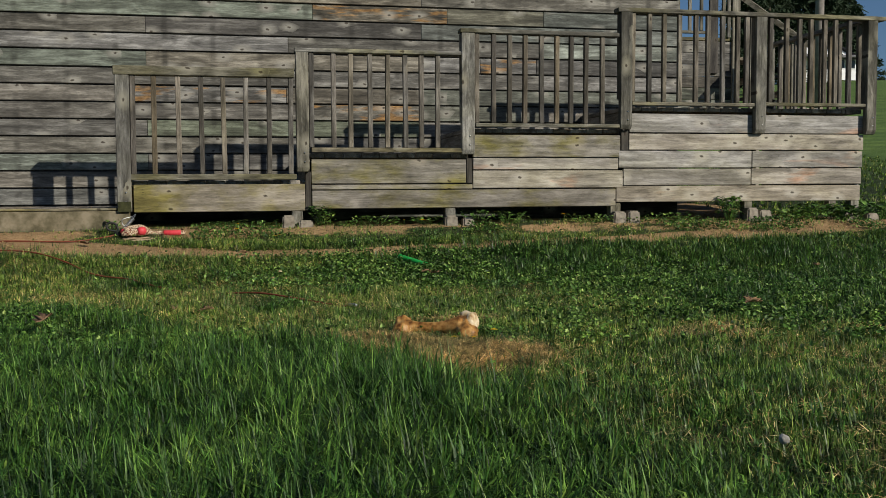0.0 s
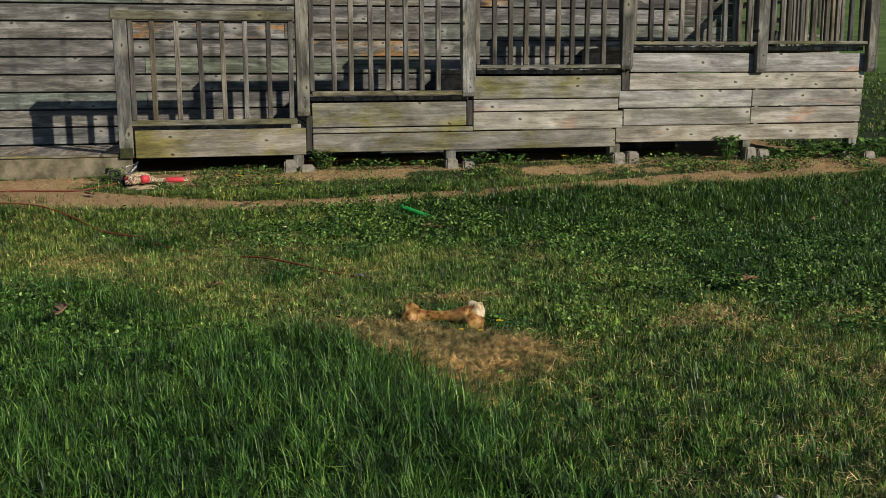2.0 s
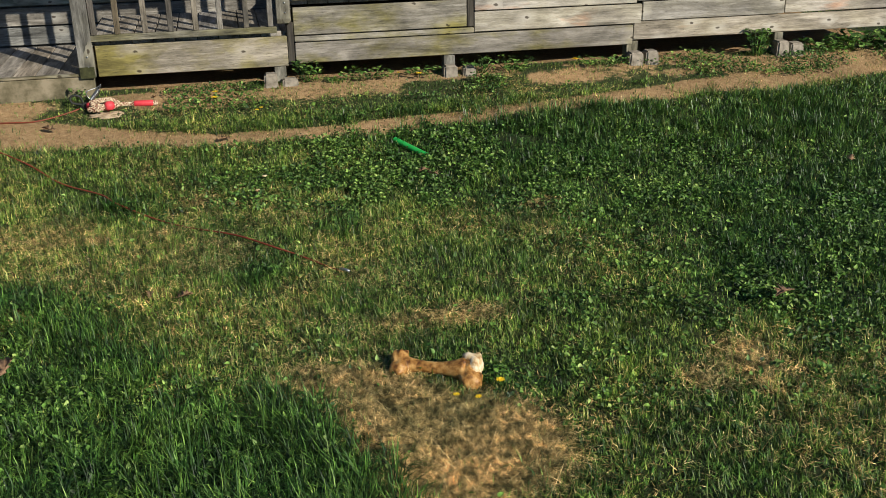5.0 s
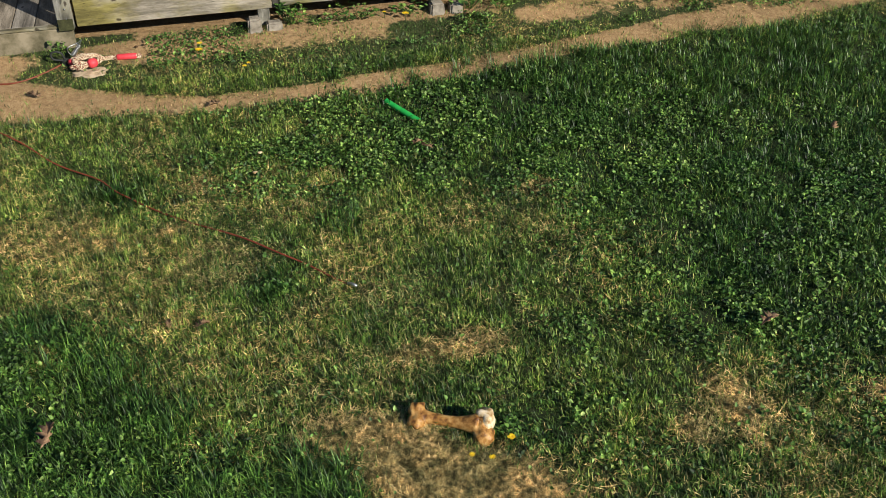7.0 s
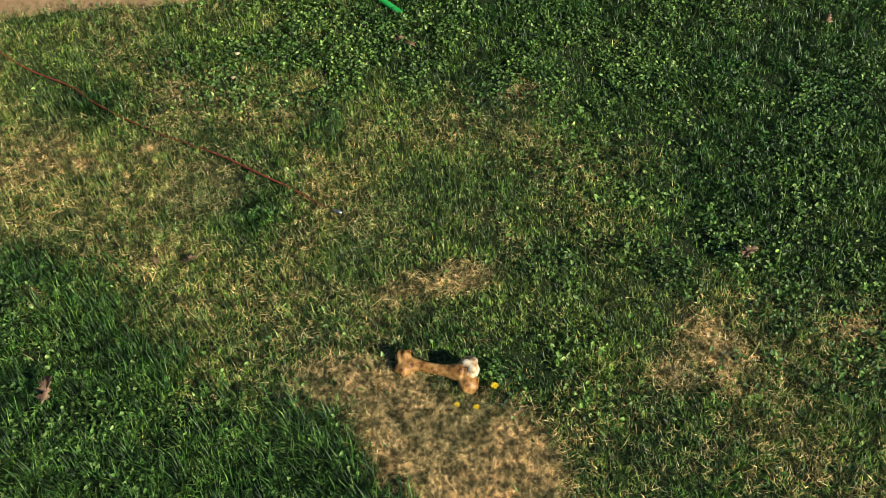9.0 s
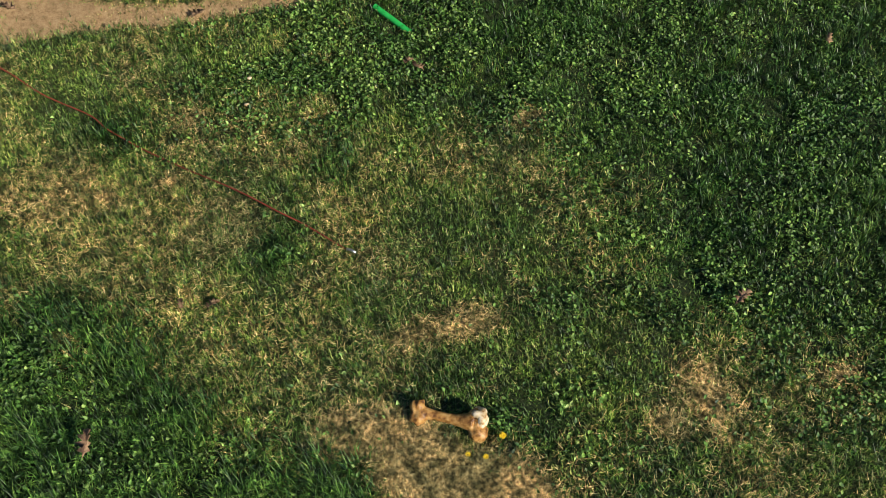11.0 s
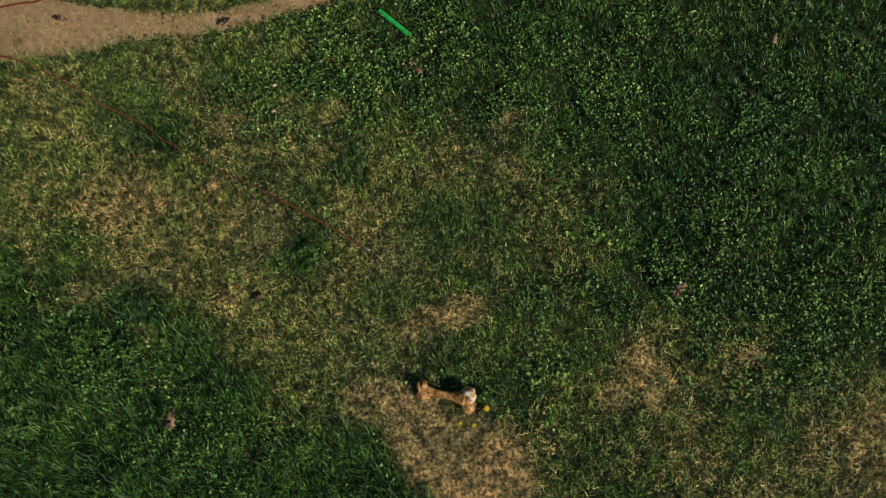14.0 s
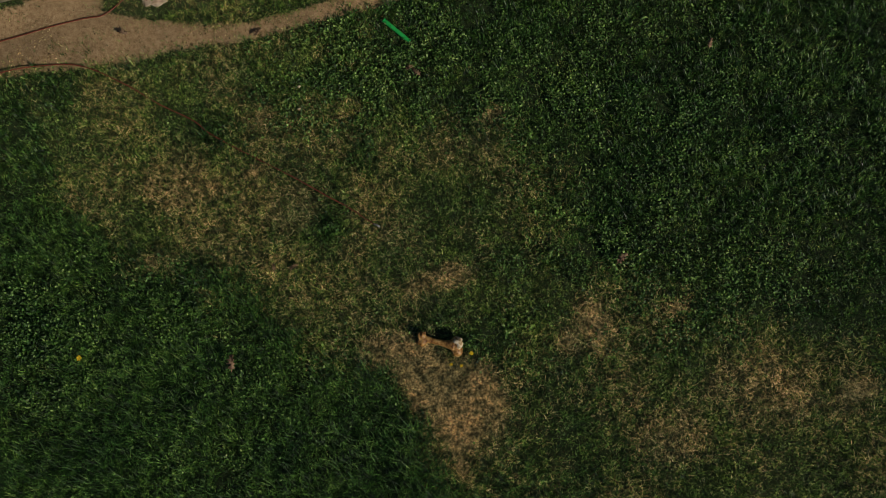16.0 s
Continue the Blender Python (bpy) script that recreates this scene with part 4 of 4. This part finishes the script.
# ---- things on the lawn ----
bone = thing("dog_bone", (-1.28, -3.80, float(ground_z(-1.28, -3.80))), "large roasted beef bone with pale knuckle ends on the straw", "bone")


def make_bone():
    z = float(ground_z(-1.28, -3.80)) + 0.006
    bm = bmesh.new()
    a, b = Vector((-1.398, -3.735, z + 0.036)), Vector((-1.176, -3.862, z + 0.050))
    pts = [a.lerp(b, k / 8) + Vector((0, 0, -0.006 * math.sin(math.pi * k / 8))) for k in range(9)]
    tube(bm, pts, [0.034, 0.029, 0.025, 0.024, 0.024, 0.026, 0.031, 0.039, 0.044], 16)
    lump(bm, a + Vector((-0.012, -0.020, -0.011)), (0.040, 0.039, 0.038), 1, 0.3)
    lump(bm, a + Vector((-0.004, 0.024, 0.014)), (0.036, 0.034, 0.033), 2, 0.35)
    lump(bm, a + Vector((0.026, 0.036, 0.028)), (0.013, 0.010, 0.010), 8, 0.3, 2)
    lump(bm, b + Vector((0.010, -0.040, -0.026)), (0.046, 0.043, 0.045), 3, 0.3)
    lump(bm, b + Vector((0.020, 0.016, 0.002)), (0.048, 0.047, 0.048), 4, 0.3)
    ob = part("shaft", bm, BONE, bone)
    fuse = ob.modifiers.new("fuse", "REMESH")
    fuse.mode, fuse.voxel_size, fuse.use_smooth_shade = "VOXEL", 0.005, True
    ease = ob.modifiers.new("ease", "SMOOTH")
    ease.factor, ease.iterations = 0.5, 6
    bm = bmesh.new()
    lump(bm, b + Vector((0.028, 0.012, 0.016)), (0.041, 0.047, 0.040), 5, 0.45)
    part("cartilage", bm, CHALK, bone, "pale chewed cartilage cap")


make_bone()

tube_toy = thing("green_tube", (-0.872, -1.127, float(ground_z(-0.872, -1.127)) + 0.026), "bright green plastic tube lying in the grass", "tube")
bm = bmesh.new()
pa, pb = Vector((-0.955, -1.01, 0)), Vector((-0.790, -1.245, 0))
pa.z, pb.z = float(ground_z(pa.x, pa.y)) + 0.026, float(ground_z(pb.x, pb.y)) + 0.026
tube(bm, [pa, pa.lerp(pb, 0.5), pb], 0.019, 20, ends=False)
tube(bm, [pb, pa.lerp(pb, 0.5), pa], 0.0165, 20, ends=False)
part("barrel", bm, GREENPLASTIC, tube_toy)
for p, q in ((pa, pa.lerp(pb, 0.05)), (pb, pb.lerp(pa, 0.05))):
    bm = bmesh.new()
    tube(bm, [p, q], 0.0205, 20, ends=False)
    part("rim", bm, GREENPLASTIC, tube_toy)


def on_ground(points, up=0.006):
    return [(x, y, float(ground_z(x, y)) + up) for x, y in points]


tie = thing("tie_out_cable", (-1.5, -2.7, float(ground_z(-1.5, -2.7))), "thin red vinyl tie-out cable lying across the lawn", "cable")
bm = bmesh.new()
line = spline(on_ground([(-2.86, -0.16), (-3.016, -0.261), (-3.218, -0.353), (-3.43, -0.34), (-4.2, -0.36), (-4.9, -0.42), (-4.9, -0.56), (-4.3, -0.62), (-3.6, -0.7), (-3.198, -0.973), (-2.975, -1.189), (-2.724, -1.417), (-2.604, -1.579), (-2.256, -1.919), (-2.064, -2.114), (-1.828, -2.364), (-1.676, -2.513), (-1.51, -2.712)], 0.0), 8)
tube(bm, [(p.x, p.y, float(ground_z(p.x, p.y)) + (0.008 if p.y > -0.55 else 0.024 + 0.012 * math.sin(9 * p.x))) for p in line], 0.0052, 6)
part("cable", bm, CABLE, tie)
bm = bmesh.new()
zc = float(ground_z(-1.51, -2.71)) + 0.02
tube(bm, [(-1.515, -2.708, zc), (-1.495, -2.725, zc + 0.004), (-1.475, -2.745, zc)], 0.008, 8)
part("snap_clip", bm, STEEL, tie, "small steel snap clip")

# rope toy, spring stake and its handle in front of the landing
ZR = float(ground_z(-2.77, -0.265))
toy = thing("rope_toy", (-2.770, -0.265, ZR), "braided rope dog toy with red rubber grips on the dirt", "toy")


def braid(points, radius, name="rope"):
    """Three twisted strands along a line."""
    pts = spline(points, 10)
    for s in range(3):
        bm = bmesh.new()
        out = []
        for k, p in enumerate(pts):
            a = k * 0.55 + s * 2 * math.pi / 3
            way = (pts[min(k + 1, len(pts) - 1)] - pts[max(k - 1, 0)]).normalized()
            side = way.cross(Vector((0, 0.2, 1))).normalized()
            out.append(p + radius * 0.55 * (math.cos(a) * side + math.sin(a) * side.cross(way)))
        tube(bm, out, radius * 0.62, 7)
        part("strand", bm, ROPE, toy)


braid([(-2.855, -0.260, ZR + 0.03), (-2.775, -0.290, ZR + 0.025), (-2.695, -0.260, ZR + 0.035), (-2.735, -0.220, ZR + 0.05), (-2.825, -0.230, ZR + 0.06), (-2.845, -0.300, ZR + 0.05), (-2.775, -0.320, ZR + 0.04)], 0.017)
braid([(-2.875, -0.310, ZR + 0.025), (-2.805, -0.340, ZR + 0.03), (-2.745, -0.300, ZR + 0.06), (-2.795, -0.260, ZR + 0.07), (-2.855, -0.280, ZR + 0.055)], 0.016)
braid([(-2.695, -0.230, ZR + 0.03), (-2.635, -0.215, ZR + 0.025), (-2.575, -0.220, ZR + 0.025), (-2.435, -0.230, ZR + 0.024)], 0.014)
braid([(-2.865, -0.250, ZR + 0.055), (-2.805, -0.285, ZR + 0.070), (-2.750, -0.270, ZR + 0.075), (-2.720, -0.235, ZR + 0.06), (-2.685, -0.225, ZR + 0.035)], 0.015)
bm = bmesh.new()
tube(bm, [(-2.590, -0.218, ZR + 0.026), (-2.583, -0.219, ZR + 0.026), (-2.470, -0.228, ZR + 0.026), (-2.463, -0.229, ZR + 0.026)], [0.015, 0.020, 0.020, 0.015], 16)
part("grip", bm, REDRUBBER, toy, "red rubber grip")
bm = bmesh.new()
tube(bm, [(-2.765, -0.335, ZR + 0.046), (-2.752, -0.329, ZR + 0.046), (-2.722, -0.317, ZR + 0.046), (-2.708, -0.313, ZR + 0.046)], [0.018, 0.030, 0.030, 0.018], 16)
part("ball", bm, REDRUBBER, toy, "red rubber ball")
bm = bmesh.new()
tube(bm, [(-2.882, -0.250, ZR + 0.040), (-2.852, -0.270, ZR + 0.045)], 0.020, 14)
part("collar", bm, REDRUBBER, toy, "red rubber collar")
spill = bmesh.new()
lump(spill, (-2.775, -0.310, float(ground_z(-2.775, -0.310)) - 0.004), (0.105, 0.070, 0.012), 12, 0.9, 4)
tagged(part("concrete_spill", spill, SPILL, None), "pale crust of spilled concrete on the dirt under the toy", "concrete")
stake = thing("spring_clip", (-2.835, -0.210, ZR + 0.08), "coiled steel shock spring with wire loops leaning on the toy", "spring")
bm = bmesh.new()
base, tip = Vector((-2.860, -0.230, ZR + 0.070)), Vector((-2.802, -0.210, ZR + 0.135))
axis = (tip - base)
u = axis.cross(Vector((0, 1, 0))).normalized()
w = u.cross(axis).normalized()
tube(bm, [base + axis * (k / 96) + 0.012 * (math.cos(k * 0.8) * u + math.sin(k * 0.8) * w) for k in range(97)], 0.0032, 5)
part("coil", bm, STEEL, stake)
bm = bmesh.new()
tube(bm, spline([base, base + Vector((-0.02, 0.0, 0.03)), base + Vector((-0.015, 0.0, 0.06)), tip + Vector((-0.012, 0, 0.012)), tip + Vector((0.014, 0, 0.03)), tip]), 0.003, 6)
part("wire_loop", bm, STEEL, stake)
grip = thing("stake_handle", (-2.935, -0.220, ZR), "black plastic loop handle of a ground stake", "handle")
bm = bmesh.new()
tube(bm, spline([(-2.905, -0.220, ZR - 0.01), (-2.915, -0.220, ZR + 0.06), (-2.930, -0.220, ZR + 0.095), (-2.965, -0.220, ZR + 0.105), (-2.990, -0.220, ZR + 0.09), (-2.980, -0.220, ZR + 0.055), (-2.915, -0.220, ZR + 0.04)]), 0.0075, 8)
part("loop", bm, BLACK, grip)
bm = bmesh.new()
lump(bm, (-2.905, -0.215, ZR + 0.025), (0.035, 0.025, 0.032), 4, 0.3, 2)
part("hub", bm, BLACK, grip)


def dandelion(x, y, size, up, label="yellow dandelion flower in the grass"):
    z = float(ground_z(x, y))
    ob = thing("dandelion", (x, y, z), label, "flower", "dandelions")
    bm = bmesh.new()
    tube(bm, [(x, y, z - 0.005), (x + 0.003, y, z + up * 0.6), (x, y - 0.004, z + up)], 0.0022, 5)
    part("stem", bm, CLOVER, ob)
    bm = bmesh.new()
    r = random.Random(int(x * 1000) + int(y * 77))
    for ring, n in ((1.0, 14), (0.7, 11), (0.4, 7)):
        for k in range(n):
            a = 2 * math.pi * (k + r.random() * 0.5) / n
            c, s = math.cos(a), math.sin(a)
            o = Vector((x, y - 0.004, z + up))
            tipz = 0.25 * size * (1.3 - ring)
            q = [o + Vector((-s * 0.1 * size, c * 0.1 * size, 0)), o + Vector((s * 0.1 * size, -c * 0.1 * size, 0)),
                 o + Vector((c * ring * size + s * 0.12 * size, s * ring * size - c * 0.12 * size, tipz)), o + Vector((c * ring * size - s * 0.12 * size, s * ring * size + c * 0.12 * size, tipz))]
            bm.faces.new([bm.verts.new(p) for p in q])
    part("bloom", bm, YELLOW, ob, smooth=False)


for x, y, s, up in ((-1.243, -3.989, 0.013, 0.035), (-1.168, -4.022, 0.014, 0.035), (-1.067, -3.951, 0.017, 0.05), (-0.62, -0.12, 0.026, 0.06), (0.56, -0.1, 0.026, 0.08), (-2.06, -0.28, 0.026, 0.06), (-2.05, -0.26, 0.02, 0.09), (-1.79, -0.53, 0.017, 0.05), (-1.76, -0.5, 0.014, 0.05), (-0.76, -0.06, 0.016, 0.05), (-4.0, -3.13, 0.022, 0.09)):
    dandelion(x, y, s, up)


def dead_leaf(x, y, size, turn, up=0.03):
    """A curled, lobed dry leaf."""
    z = float(ground_z(x, y)) + up
    bm = bmesh.new()
    # pointed lobes along both sides of the midrib
    shape = [(-1.15, 0.02), (-0.75, 0.10), (-0.70, 0.46), (-0.42, 0.16), (-0.18, 0.62), (0.02, 0.18), (0.34, 0.56), (0.46, 0.15), (0.78, 0.28), (1.0, 0.0)]
    shape = shape + [(u, -v * (0.85 + 0.2 * math.sin(9 * u + turn))) for u, v in shape[-2:0:-1]] + [(-1.15, -0.02)]
    n = len(shape)
    rim = []
    for u, v in shape:
        px, py = size * u, size * v
        c, s = math.cos(turn), math.sin(turn)
        rim.append(bm.verts.new((x + px * c - py * s, y + px * s + py * c, z + 0.55 * abs(py) + 0.16 * size * math.sin(2.5 * u + 5 * turn))))
    mid = bm.verts.new((x, y, z - 0.004))
    for k in range(n):
        bm.faces.new((rim[k], rim[(k + 1) % n], mid))
    geo = bmesh.ops.extrude_face_region(bm, geom=bm.faces[:])
    bmesh.ops.translate(bm, verts=[v for v in geo["geom"] if isinstance(v, bmesh.types.BMVert)], vec=(0, 0, 0.0012))
    ob = part("dead_leaf", bm, OAKLEAF, None)
    tagged(ob, "dry curled brown leaf caught in the grass", "leaf", "dead leaves")


for x, y, s, a, up in ((-2.87, -3.508, 0.065, 1.3, 0.1), (0.307, -3.57, 0.065, 0.5, 0.08), (-0.815, -1.52, 0.05, 2.0, 0.05), (-0.86, -1.47, 0.04, 0.3, 0.05), (-2.01, -0.838, 0.05, 0.6, 0.03), (-3.094, -0.558, 0.05, 2.6, 0.03), (-2.23, -2.88, 0.04, 0.2, 0.04), (-2.38, -2.84, 0.035, 1.5, 0.04), (1.65, -1.99, 0.05, 1.0, 0.1), (-2.25, -0.17, 0.03, 0.4, 0.012), (-2.46, -0.12, 0.028, 1.9, 0.012), (-1.89, -0.12, 0.03, 2.9, 0.012), (1.41, -0.12, 0.03, 0.7, 0.012)):
    dead_leaf(x, y, s, a, up)

bm = bmesh.new()
lump(bm, (-0.907, -5.856, float(ground_z(-0.907, -5.856)) + 0.055), (0.012, 0.012, 0.011), 3, 0.3, 3)
tagged(part("seed_head", bm, PUFF, None), "pale fluffy dandelion seed head in the grass", "seed head")
for x, y in ((-1.80, -1.38), (-1.85, -1.57)):
    bm = bmesh.new()
    lump(bm, (x, y, float(ground_z(x, y)) + 0.05), (0.016, 0.012, 0.006), 5, 0.4, 2)
    tagged(part("petal_scrap", bm, CHALK, None), "small pale scrap lying on the grass", "scrap", "pale scraps")


def weed(x, y, n, spread, height, size, label):
    """A leafy clump at the deck's foot."""
    r = random.Random(int(1000 * x) + n)
    z = float(ground_z(x, y))
    ob = thing("weed_clump", (x, y, z), label, "weed", "weeds at the deck's foot")
    stems, leaf = bmesh.new(), bmesh.new()
    for k in range(n):
        a, d, h = r.uniform(0, 6.28), spread * math.sqrt(r.random()), height * r.uniform(0.3, 1.0)
        p = Vector((x + d * math.cos(a), y + 0.6 * d * math.sin(a), z + h))
        if k % 4 == 0:
            tube(stems, [(x + 0.3 * d * math.cos(a), y + 0.2 * d * math.sin(a), z - 0.01), p], 0.002, 4)
        s, t, tilt = size * r.uniform(0.6, 1.3), r.uniform(0, 6.28), r.uniform(-0.5, 0.7)
        q = []
        for lx, ly in ((-0.5, 0), (-0.15, 0.42), (0.3, 0.36), (0.6, 0), (0.3, -0.36), (-0.15, -0.42)):
            ux, uz = lx * math.cos(tilt), lx * math.sin(tilt) + 0.25 * abs(ly)
            q.append(leaf.verts.new(p + s * Vector((ux * math.cos(t) - ly * math.sin(t), ux * math.sin(t) + ly * math.cos(t), uz))))
        c = leaf.verts.new(p)
        for j in range(6):
            leaf.faces.new((q[j], q[(j + 1) % 6], c))
    part("stalk", stems, CLOVER, ob)
    part("foliage", leaf, CLOVER, ob, smooth=False)


for x, y, n, sp, h, s in ((-1.409, -0.02, 70, 0.11, 0.15, 0.035), (-0.163, -0.04, 60, 0.14, 0.12, 0.032), (0.088, -0.05, 70, 0.2, 0.1, 0.03), (-0.517, -0.02, 50, 0.2, 0.07, 0.03), (-0.976, 0.0, 60, 0.22, 0.08, 0.03), (0.785, -0.06, 50, 0.2, 0.07, 0.03), (1.569, -0.05, 60, 0.25, 0.07, 0.03), (2.053, -0.05, 110, 0.11, 0.2, 0.04), (2.626, -0.02, 80, 0.25, 0.08, 0.045), (2.91, -0.02, 110, 0.25, 0.13, 0.055), (3.192, -0.02, 90, 0.2, 0.13, 0.055), (3.659, 0.15, 120, 0.3, 0.14, 0.055), (4.075, 0.2, 100, 0.4, 0.12, 0.05), (-2.328, -0.06, 25, 0.08, 0.05, 0.025), (-2.965, -0.09, 30, 0.06, 0.09, 0.02)):
    weed(x, y, n, sp, h, s, "leafy green weeds growing against the deck")

# ---- beyond the deck ----
bucket = thing("bucket", (3.15, 1.2, 1.100), "small dark plastic bucket standing on the deck", "bucket")
bm = bmesh.new()
tube(bm, [(3.15, 1.2, 1.101), (3.15, 1.2, 1.275)], [0.055, 0.07], 20)
part("body", bm, BLACK, bucket)
bm = bmesh.new()
tube(bm, [(3.15, 1.2, 1.265), (3.15, 1.2, 1.281)], 0.074, 20)
part("rim", bm, BLACK, bucket)


def far_house(x, y, w, d, h, label):
    z = float(ground_z(x, y)) - 0.5
    ob = thing("house", (x, y, z), label, "house")
    beam("wall", x - w / 2, x + w / 2, y - d / 2, y + d / 2, z, z + h, WHITEWALL, ob, c=0.01)
    bm = bmesh.new()
    o, rise = 0.5, 0.30 * w
    a = [bm.verts.new(p) for p in ((x - w / 2 - o, y - d / 2 - o, z + h - 0.05), (x, y - d / 2 - o, z + h + rise), (x + w / 2 + o, y - d / 2 - o, z + h - 0.05), (x - w / 2 - o, y + d / 2 + o, z + h - 0.05), (x, y + d / 2 + o, z + h + rise), (x + w / 2 + o, y + d / 2 + o, z + h - 0.05))]
    for f in ((0, 1, 4, 3), (1, 2, 5, 4), (0, 3, 5, 2)):
        bm.faces.new([a[k] for k in f])
    part("roof", bm, ROOFING, ob, smooth=False)
    bm = bmesh.new()
    g = [bm.verts.new(p) for p in ((x - w / 2, y - d / 2 - 0.02, z + h - 0.02), (x + w / 2, y - d / 2 - 0.02, z + h - 0.02), (x, y - d / 2 - 0.02, z + h + rise - 0.25))]
    bm.faces.new(g)
    part("gable", bm, WHITEWALL, ob, smooth=False)
    beam("porch_roof", x - w / 2 - 0.3, x + w / 2 + 0.3, y - d / 2 - 1.8, y - d / 2 - 0.09, z + 2.5, z + 2.7, ROOFING, ob, "flat grey porch roof")
    for k in range(3):
        wx = x - w * 0.3 + k * w * 0.3
        win = beam("window", wx - 0.5, wx + 0.5, y - d / 2 - 0.06, y - d / 2 - 0.01, z + 1.3, z + 2.4, WHITEWALL, ob, "white window frame")
        beam("pane", wx - 0.42, wx + 0.42, y - d / 2 - 0.075, y - d / 2 - 0.065, z + 1.38, z + 2.32, WINDOWPANE, win)


far_house(60.8, 96.5, 5.6, 10.5, 3.0, "white clapboard house with a grey roof far up the slope")
far_house(68.2, 101.6, 4.6, 8.5, 2.4, "long white outbuilding far up the slope")

pole = thing("utility_pole", (14.2, 17.6, float(ground_z(14.2, 17.6))), "grey wooden utility pole behind the deck", "pole")
zp = float(ground_z(14.2, 17.6))
bm = bmesh.new()
tube(bm, [(14.2, 17.6, zp - 0.3), (14.2, 17.6, zp + 8)], [0.13, 0.10], 12)
part("shaft", bm, POLEWOOD, pole)
beam("crossarm", 13.3, 15.1, 17.46, 17.55, zp + 7.3, zp + 7.42, POLEWOOD, pole)


def conifer(x, y, height, width, seed):
    """A spruce: tapered trunk, drooping limbs in whorls, each carrying many small needle sprays."""
    r = np.random.default_rng(seed)
    z = float(ground_z(x, y))
    ob = thing("conifer_tree", (x, y, z), "tall dark green spruce on the slope behind the yard", "tree", "trees behind the yard")
    bm = bmesh.new()
    tube(bm, [(x, y, z - 0.3), (x + 0.05, y, z + height * 0.5), (x, y, z + height)], [0.22, 0.13, 0.02], 10)
    co, faces = [], []
    bulk = width / 2.8
    for k in range(130):
        t = r.uniform(0.10, 1.0)
        a = r.uniform(0, 2 * np.pi)
        ln = width * (1 - t) ** 0.8 * r.uniform(0.6, 1.15) + 0.15
        o = np.array((x, y, z + height * t))
        tip = o + ln * np.array((np.cos(a), np.sin(a), -0.22 + 0.3 * t))
        tube(bm, [tuple(o), tuple((o + tip) / 2 + np.array((0, 0, 0.05 * ln))), tuple(tip)], [0.03, 0.02, 0.006], 4)
        m = int(80 + 45 * ln / bulk)
        s = r.uniform(0.15, 1.0, m)
        p = o + (tip - o) * s[:, None] + r.normal(0, 0.14 * bulk, (m, 3)) * (1.1 - 0.4 * s)[:, None]
        d = r.normal(0, 1, (m, 3)) * 0.15 * bulk + (tip - o) * 0.05 + np.array((0, 0, -0.05))
        e = np.cross(d, r.normal(0, 1, (m, 3)))
        e *= 0.055 * bulk / np.maximum(np.linalg.norm(e, axis=1, keepdims=True), 1e-6)
        base = sum(len(q) for q in co)
        co.append(np.stack([p - e, p + e, p + d + 0.4 * e, p + d - 0.4 * e], 1).reshape(-1, 3))
        i = base + 4 * np.arange(m)
        faces.append(np.stack([np.stack([i, i + 1, i + 2], -1), np.stack([i, i + 2, i + 3], -1)], 1).reshape(-1, 3))
    part("trunk", bm, BARK, ob)
    co, faces = np.concatenate(co), np.concatenate(faces)
    crown = bpy.data.meshes.new("crown")
    crown.vertices.add(len(co))
    crown.vertices.foreach_set("co", (co - np.array((x, y, z))).astype(np.float32).ravel())
    crown.loops.add(faces.size)
    crown.loops.foreach_set("vertex_index", faces.astype(np.int32).ravel())
    crown.polygons.add(len(faces))
    crown.polygons.foreach_set("loop_start", np.arange(0, faces.size, 3, dtype=np.int32))
    crown.update(calc_edges=True)
    crown.materials.append(NEEDLES)
    c = new("crown", crown)
    c.parent = ob


for k, (x, y, h, w) in enumerate(((30.7, 51.4, 11.0, 2.3), (32.6, 52.2, 10.5, 2.8), (35.6, 59.9, 12.5, 2.8), (71.9, 113.7, 21.0, 5.8), (76.8, 116.4, 23.0, 6.2), (82.2, 119.2, 21.0, 5.8), (88.1, 124.0, 13.0, 5.0))):
    conifer(x, y, h, w, 50 + k)
